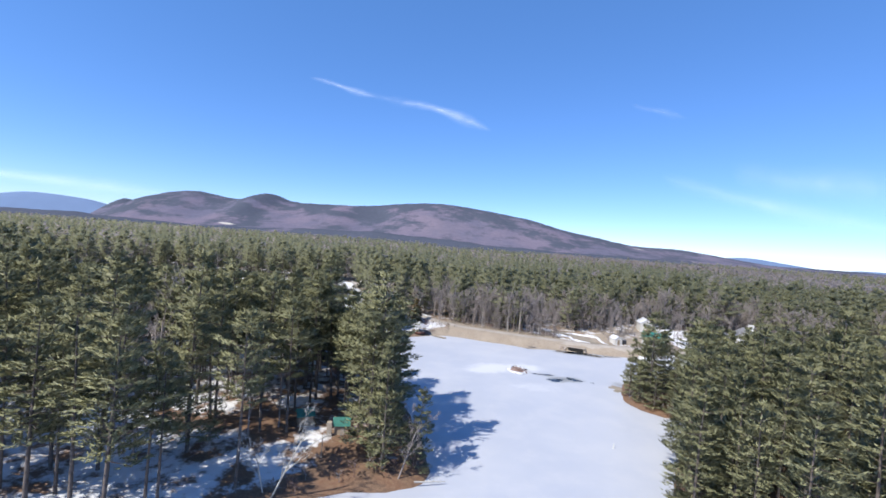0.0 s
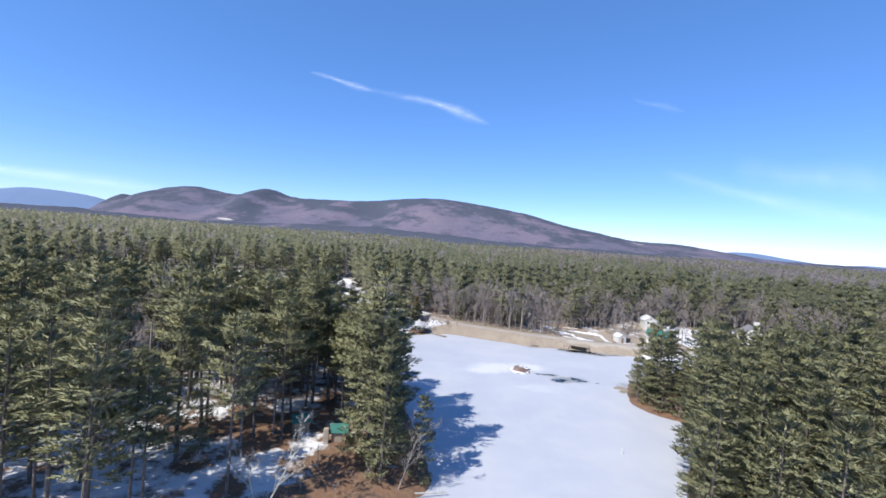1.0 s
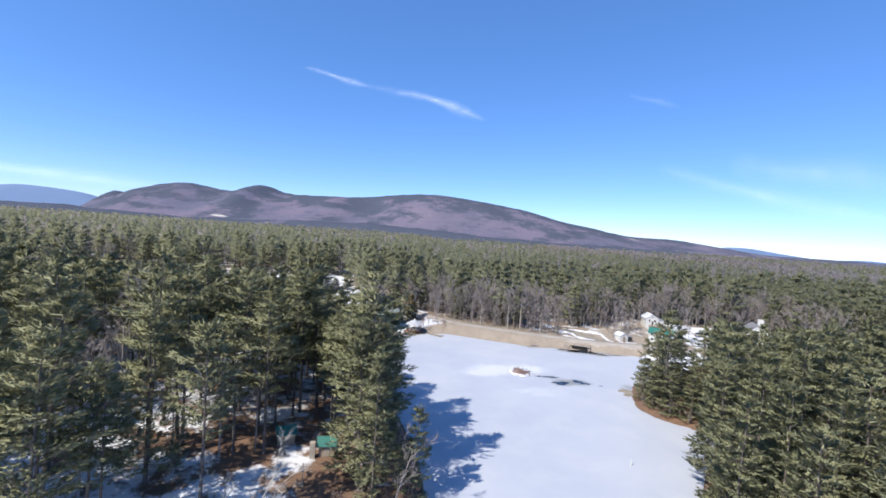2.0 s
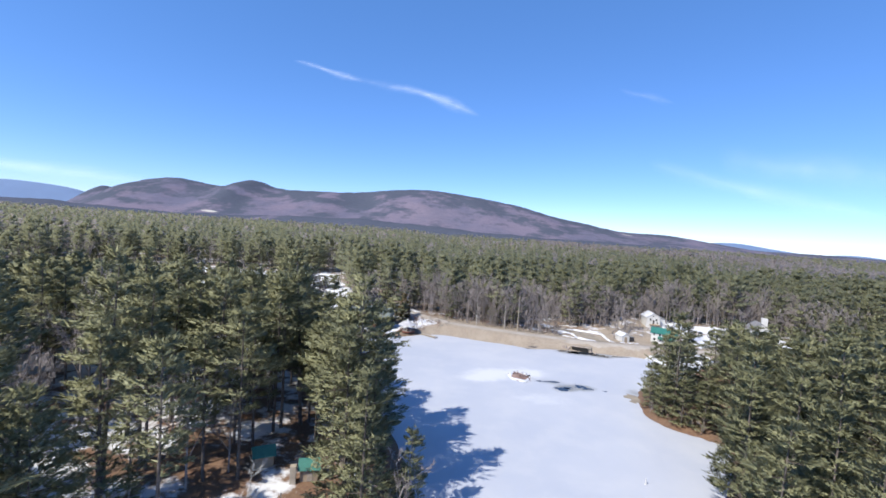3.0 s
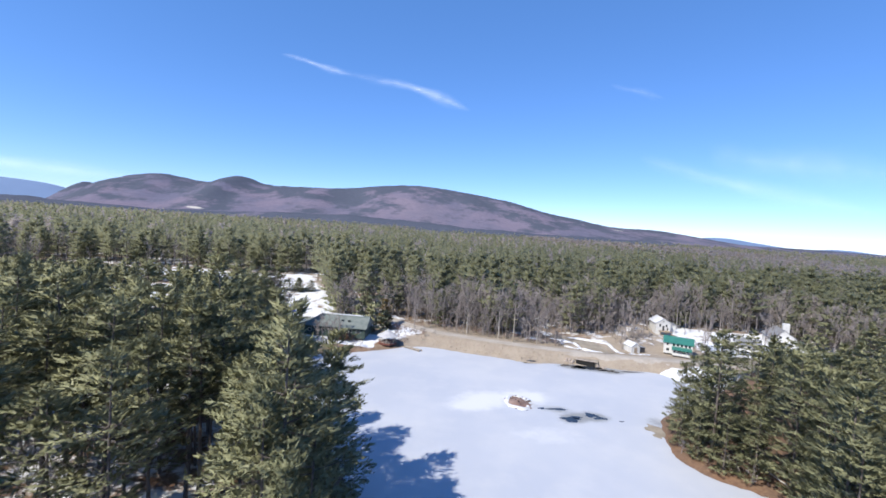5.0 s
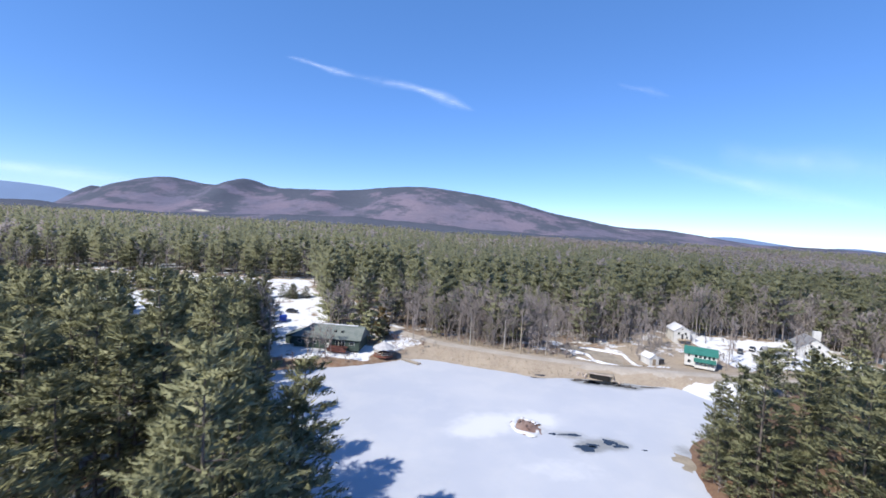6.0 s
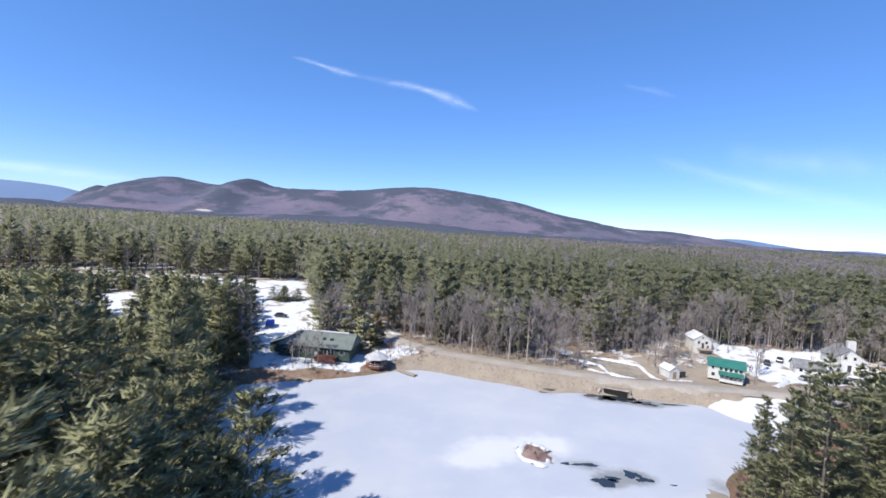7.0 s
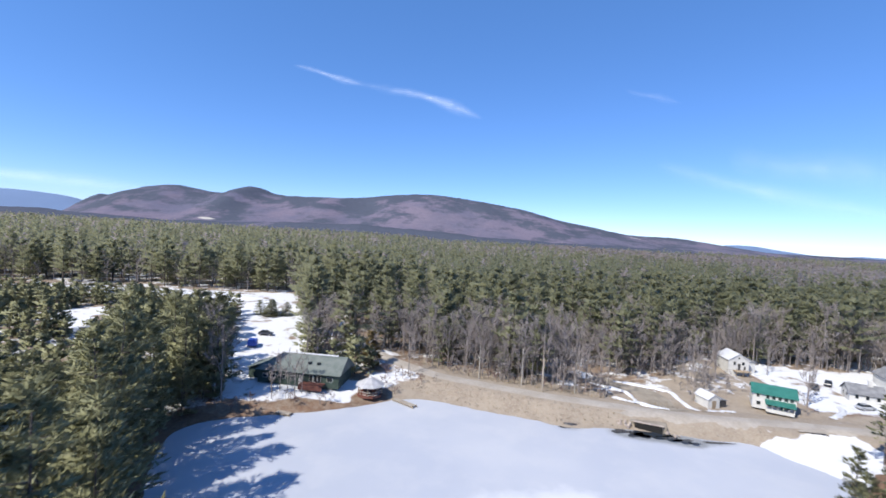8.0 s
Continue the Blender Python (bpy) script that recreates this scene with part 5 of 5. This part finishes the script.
for k, (x, y, h) in enumerate(((-62, 86.5, 16), (-66, 82.1, 14), (-54, 77, 13), (-71, 92.3, 17), (-76, 109, 16), (-44, 95.9, 13), (-38, 75.6, 12), (-63, 101.7, 18))):
    lone("bare_tree", bare_shapes(430 + k, h, 0.42, 3, 0.05), x, y, k * 47, 1.0, "grey leafless hardwood among the pines", M_TWIG)
lone("bare_tree", bare_shapes(408, 10, 0.5, 3, 0.05), -4.5, 71.9, 20, 1.0, "crooked leafless tree leaning out over the ice", M_TWIG, tilt=18)
for x, y, s in ((-17, 211.4, 0.85), (-20, 215.1, 0.6), (-60, 194.7, 0.7), (-57, 190.4, 0.55)):
    plant("edge", 2, x, y, s)
tree_thing("pine_tree", *pine_shapes(48, 10, 0.05, 3.0, 1.3), tree_pose(-10.4, 203, rng), "small rusty-brown conifer beside the lodge", "", M_RUST)
for x, y, w, h in ((-57, 244.1, 0.72, 0.26), (-52.5, 242.7, 0.75, 0.28), (-48, 244.8, 0.68, 0.24), (-54, 246.3, 0.7, 0.26)):
    copy_thing(made[("edge", 0)], Matrix.LocRotScale((x, y, spot_height(x, y) - 0.3), Euler((0, 0, x)), (w, w, h)))
for x, y, k, s in ((-47, 190.4, 1, 0.78), (-51, 196.9, 0, 0.75), (-54, 204.2, 1, 0.55), (-57.5, 211.4, 3, 0.55), (-61, 220.1, 0, 0.4), (-65, 228.9, 1, 0.32), (-70, 238.3, 3, 0.3), (-51, 184.5, 3, 0.65), (-58, 199.1, 0, 0.65), (-63, 206.3, 1, 0.6), (-49, 175.1, 1, 0.95), (-46, 180.2, 1, 0.95), (-42.5, 182, 1, 0.92), (-43, 176.5, 3, 1.0), (-54, 179.5, 1, 0.7)):
    plant("edge", k, x, y, s)
for x, y, k, s in ((-40, 72.7, 1, 1.04), (50, 75.6, 1, 1.0), (56, 79.9, 0, 1.05), (55, 72.7, 3, 1.0), (62, 77, 1, 1.0), (68, 81.4, 0, 1.02), (60, 84.3, 3, 1.05)):
    plant("edge", k, x, y, s)
for k, (x, y, s) in enumerate(((-32, 93, 0.95), (-38, 98.1, 1.0), (-27, 97.4, 0.9), (-22, 102.4, 0.92), (-44, 102.4, 1.0), (-31, 106.1, 0.9), (-49, 91.5, 0.95), (-37, 111.2, 0.9), (-24, 109.7, 0.85), (-53, 99.5, 1.0), (-19, 95.9, 0.88), (-43, 85.7, 0.9), (-58, 107.5, 0.95), (-46, 114.8, 0.85))):
    plant("forest", k % 5, x, y, s)
lone("bare_tree", bare_shapes(409, 14, 0.5, 3, 0.1), -52, 194.7, 20, 1.0, "grey leafless hardwood at the edge of the snowy lot", M_TWIG)
lone("bare_tree", bare_shapes(412, 18, 0.4, 3, 0.08), -39, 176.5, 20, 1.0, "tall grey leafless hardwood beside the lodge", M_TWIG)
lone("bare_tree", bare_shapes(413, 16, 0.42, 3, 0.08), -41, 181.6, 70, 1.0, "tall grey leafless hardwood beside the lodge", M_TWIG)
lone("bare_tree", bare_shapes(410, 9, 0.7, 3, 0.08), -24, 180.2, 50, 1.0, "spreading leafless tree in front of the lodge", M_TWIG)
lone("bare_tree", bare_shapes(411, 8, 0.7, 3, 0.08), -29, 179.5, 90, 1.0, "spreading leafless tree in front of the lodge", M_TWIG)


for k, (x, y) in enumerate(((80, 194.7), (83, 200.5), (88, 206.3), (104, 190.4), (108, 194.7), (110, 212.2), (99, 184.5), (126, 190.4), (133, 194.7), (60, 218), (75, 212.2))):
    copy_thing(first[k % 4], Matrix.LocRotScale((x, y, spot_height(x, y) - 0.1), Euler((0, 0, k * 1.3)), (0.75, 0.75, 0.8)))


spots_rng = np.random.default_rng(52)
for n in range(62):
    if n < 26:
        x, y, s = spots_rng.uniform(75, 103), spots_rng.uniform(195, 218), spots_rng.uniform(0.5, 0.8)
        if (abs(x - 97) < 8 and 192 < y < 216) or line_distance(np.array([x]), np.array([y]), DRIVE)[0][0] < 9:
            continue
    else:
        x, y, s = spots_rng.uniform(100, 162), spots_rng.uniform(219, 230), spots_rng.uniform(0.9, 1.2)
    copy_thing(first[n % 4], Matrix.LocRotScale((x, y, spot_height(x, y) - 0.1), Euler((0, 0, n * 1.7)), (s, s, s)))
for k, (x, y) in enumerate(((-26.5, 182.7), (-25, 183.5), (-23.2, 183.1), (-28.5, 183.5))):
    lone("bare_tree", bare_shapes(440 + k, 6.5 + 0.6 * k, 0.4, 2, 0.06), x, y, k * 60, 1.0, "slender leafless grey tree in front of the lodge", M_TWIG)


def post(name, x, y, z, h, r, material, label):
    ob = thing(name, pose(x, y, z), label, "post")
    bm = bmesh.new()
    tube(bm, (0, 0, 0), (0, 0, h), r, r * 0.8, 8)
    part("shaft", bm, material, ob)
    part("foot", boxed((-2 * r, -2 * r, 0), (2 * r, 2 * r, 0.12), 0.02), material, ob)


post("ice_marker", 38.4, 90.7, 0.0, 1.1, 0.09, M_WHITE, "small white marker post standing on the ice")
post("wooden_post", -18.2, 75.2, spot_height(-18.2, 75.2) - 0.05, 3.6, 0.1, M_WOOD, "thin brown wooden post on the bare ground")


def log(a, b, r, label):
    ob = thing("fallen_log", pose(0, 0, 0), label, "log")
    bm = bmesh.new()
    tube(bm, a, b, r, r * 0.6, 8)
    part("stem", bm, M_BIRCH, ob)
    for k in range(4):
        s = 0.45 + 0.15 * k
        p = Vector(a).lerp(Vector(b), s)
        bm = bmesh.new()
        tube(bm, p, p + Vector((0.5 - 0.3 * k, 0.6 * (-1) ** k, 0.8)), r * 0.3, r * 0.1, 5)
        part("branch", bm, M_BIRCH, ob)


log((66.0, 108.8, 1.2), (64.0, 114.4, 2.4), 0.16, "pale fallen trunk on the brown shore bank")
log((-1.8, 70.8, 0.9), (3.2, 72.3, 0.5), 0.14, "fallen trunk lying from the bank onto the ice")


for k, (x, y, h) in enumerate(((-9, 204.9, 12), (31, 194.7, 12), (20, 197.6, 11), (44, 191.1, 10), (61, 217.2, 12), (-24, 218, 13), (84, 226.7, 12))):
    lone("birch", bare_shapes(420 + k, h, 0.4, 2, 0.05), x, y, k * 50, 1.0, "pale slender leafless birch in front of the wood", M_BIRCH, M_TWIG)


def mud_bar():
    gx, gy = np.meshgrid(np.linspace(-4, 4, 24), np.linspace(-6, 6, 24))
    x, y = gx.ravel(), gy.ravel()
    r = np.hypot(x / 2.6, y / 4.2) * (1 + 0.2 * waves(x, y, 1.1, 3))
    me = mesh_from("mud_bar", np.stack([x, y, 0.14 * np.exp(-(r**2)) + 0.05 * waves(x, y, 0.7, 5) - 0.07], 1), grid_faces(24, 24), M_GRAVEL, True)
    ob = tagged(new("mud_bar", me), "low bar of tan mud thawed out of the ice", "mud", kind="structure")
    ob.matrix_basis = pose(55.6, 130.5, 0, 0, 0, 20)


mud_bar()


def build_brush():
    r = np.random.default_rng(31)
    shapes = [joined(bare_shapes(500 + k, 3.0, 0.9, 2, 0.11)) for k in range(4)]
    x, y = jittered(-45, 190, 65.4, 218, 2.0, r)
    d = shore_distance(x, y)
    road_d, _ = line_distance(x, y, ROAD)
    near_shore = (d > 0.8) & (d < 5.5) & (road_d > 4.5) & ((x < -20) | (y < 145.3) | (x < 5))
    behind = (road_d > 4.2) & (road_d < 9) & (y > 187.4) & (x > -10) & (x < 52) & (d > 6)
    pick = (near_shore & (r.random(len(x)) < np.where(x > 40, 0.85, 0.55))) | (behind & (r.random(len(x)) < 0.8))
    pick &= ~((x < -10) & (x > -38) & (y > 181.6))
    p = on_ground(np.stack([x, y], 1)[pick])
    half = r.random(len(p)) < 0.5
    stuff("shore_brush", scattered(shapes, p[half], np.random.default_rng(32), (0.4, 1.0)), M_TWIG_RED, "reddish leafless brush along the banks", "brush")
    stuff("grey_brush", scattered(shapes, p[~half], np.random.default_rng(33), (0.4, 1.0)), M_TWIG, "grey leafless brush along the banks", "brush")


def build_grass():
    r = np.random.default_rng(41)
    x, y = jittered(2, 80, 171.5, 199.8, 1.3, r)
    d = shore_distance(x, y)
    road_d, _ = line_distance(x, y, ROAD)
    pick = (d > 0.3) & (road_d > 3.4) & (road_d < 9.5)
    p = on_ground(np.stack([x, y], 1)[pick])
    n = 4
    at = np.repeat(p, n, 0) + r.normal(size=(len(p) * n, 3)) * [0.3, 0.3, 0.0] + [0, 0, 0.3]
    way = r.normal(size=(len(at), 3)) * [0.35, 0.35, 0.1] + [0, 0, 1]
    stuff("dry_grass", spikes(at, way, r.uniform(0.3, 0.6, len(at)), 0.14, r), M_DRYGRASS, "tufts of tan dry grass on the dam", "grass")


def build_yard_brush():
    r = np.random.default_rng(61)
    shapes = [joined(bare_shapes(520 + k, 2.6, 0.9, 2, 0.09)) for k in range(3)]
    x, y = jittered(74, 104, 190.4, 219.4, 2.8, r)
    away_drive, _ = line_distance(x, y, DRIVE)
    pick = (r.random(len(x)) < 0.6) & (away_drive > 8) & (np.hypot(x - 99, y - 207) > 8) & (np.hypot(x - 86, y - 190) > 8)
    stuff("yard_brush", scattered(shapes, on_ground(np.stack([x, y], 1)[pick]), np.random.default_rng(62), (0.5, 1.3)), M_TWIG, "grey leafless shrubs in the yards", "brush")


build_brush()
build_yard_brush()
build_grass()
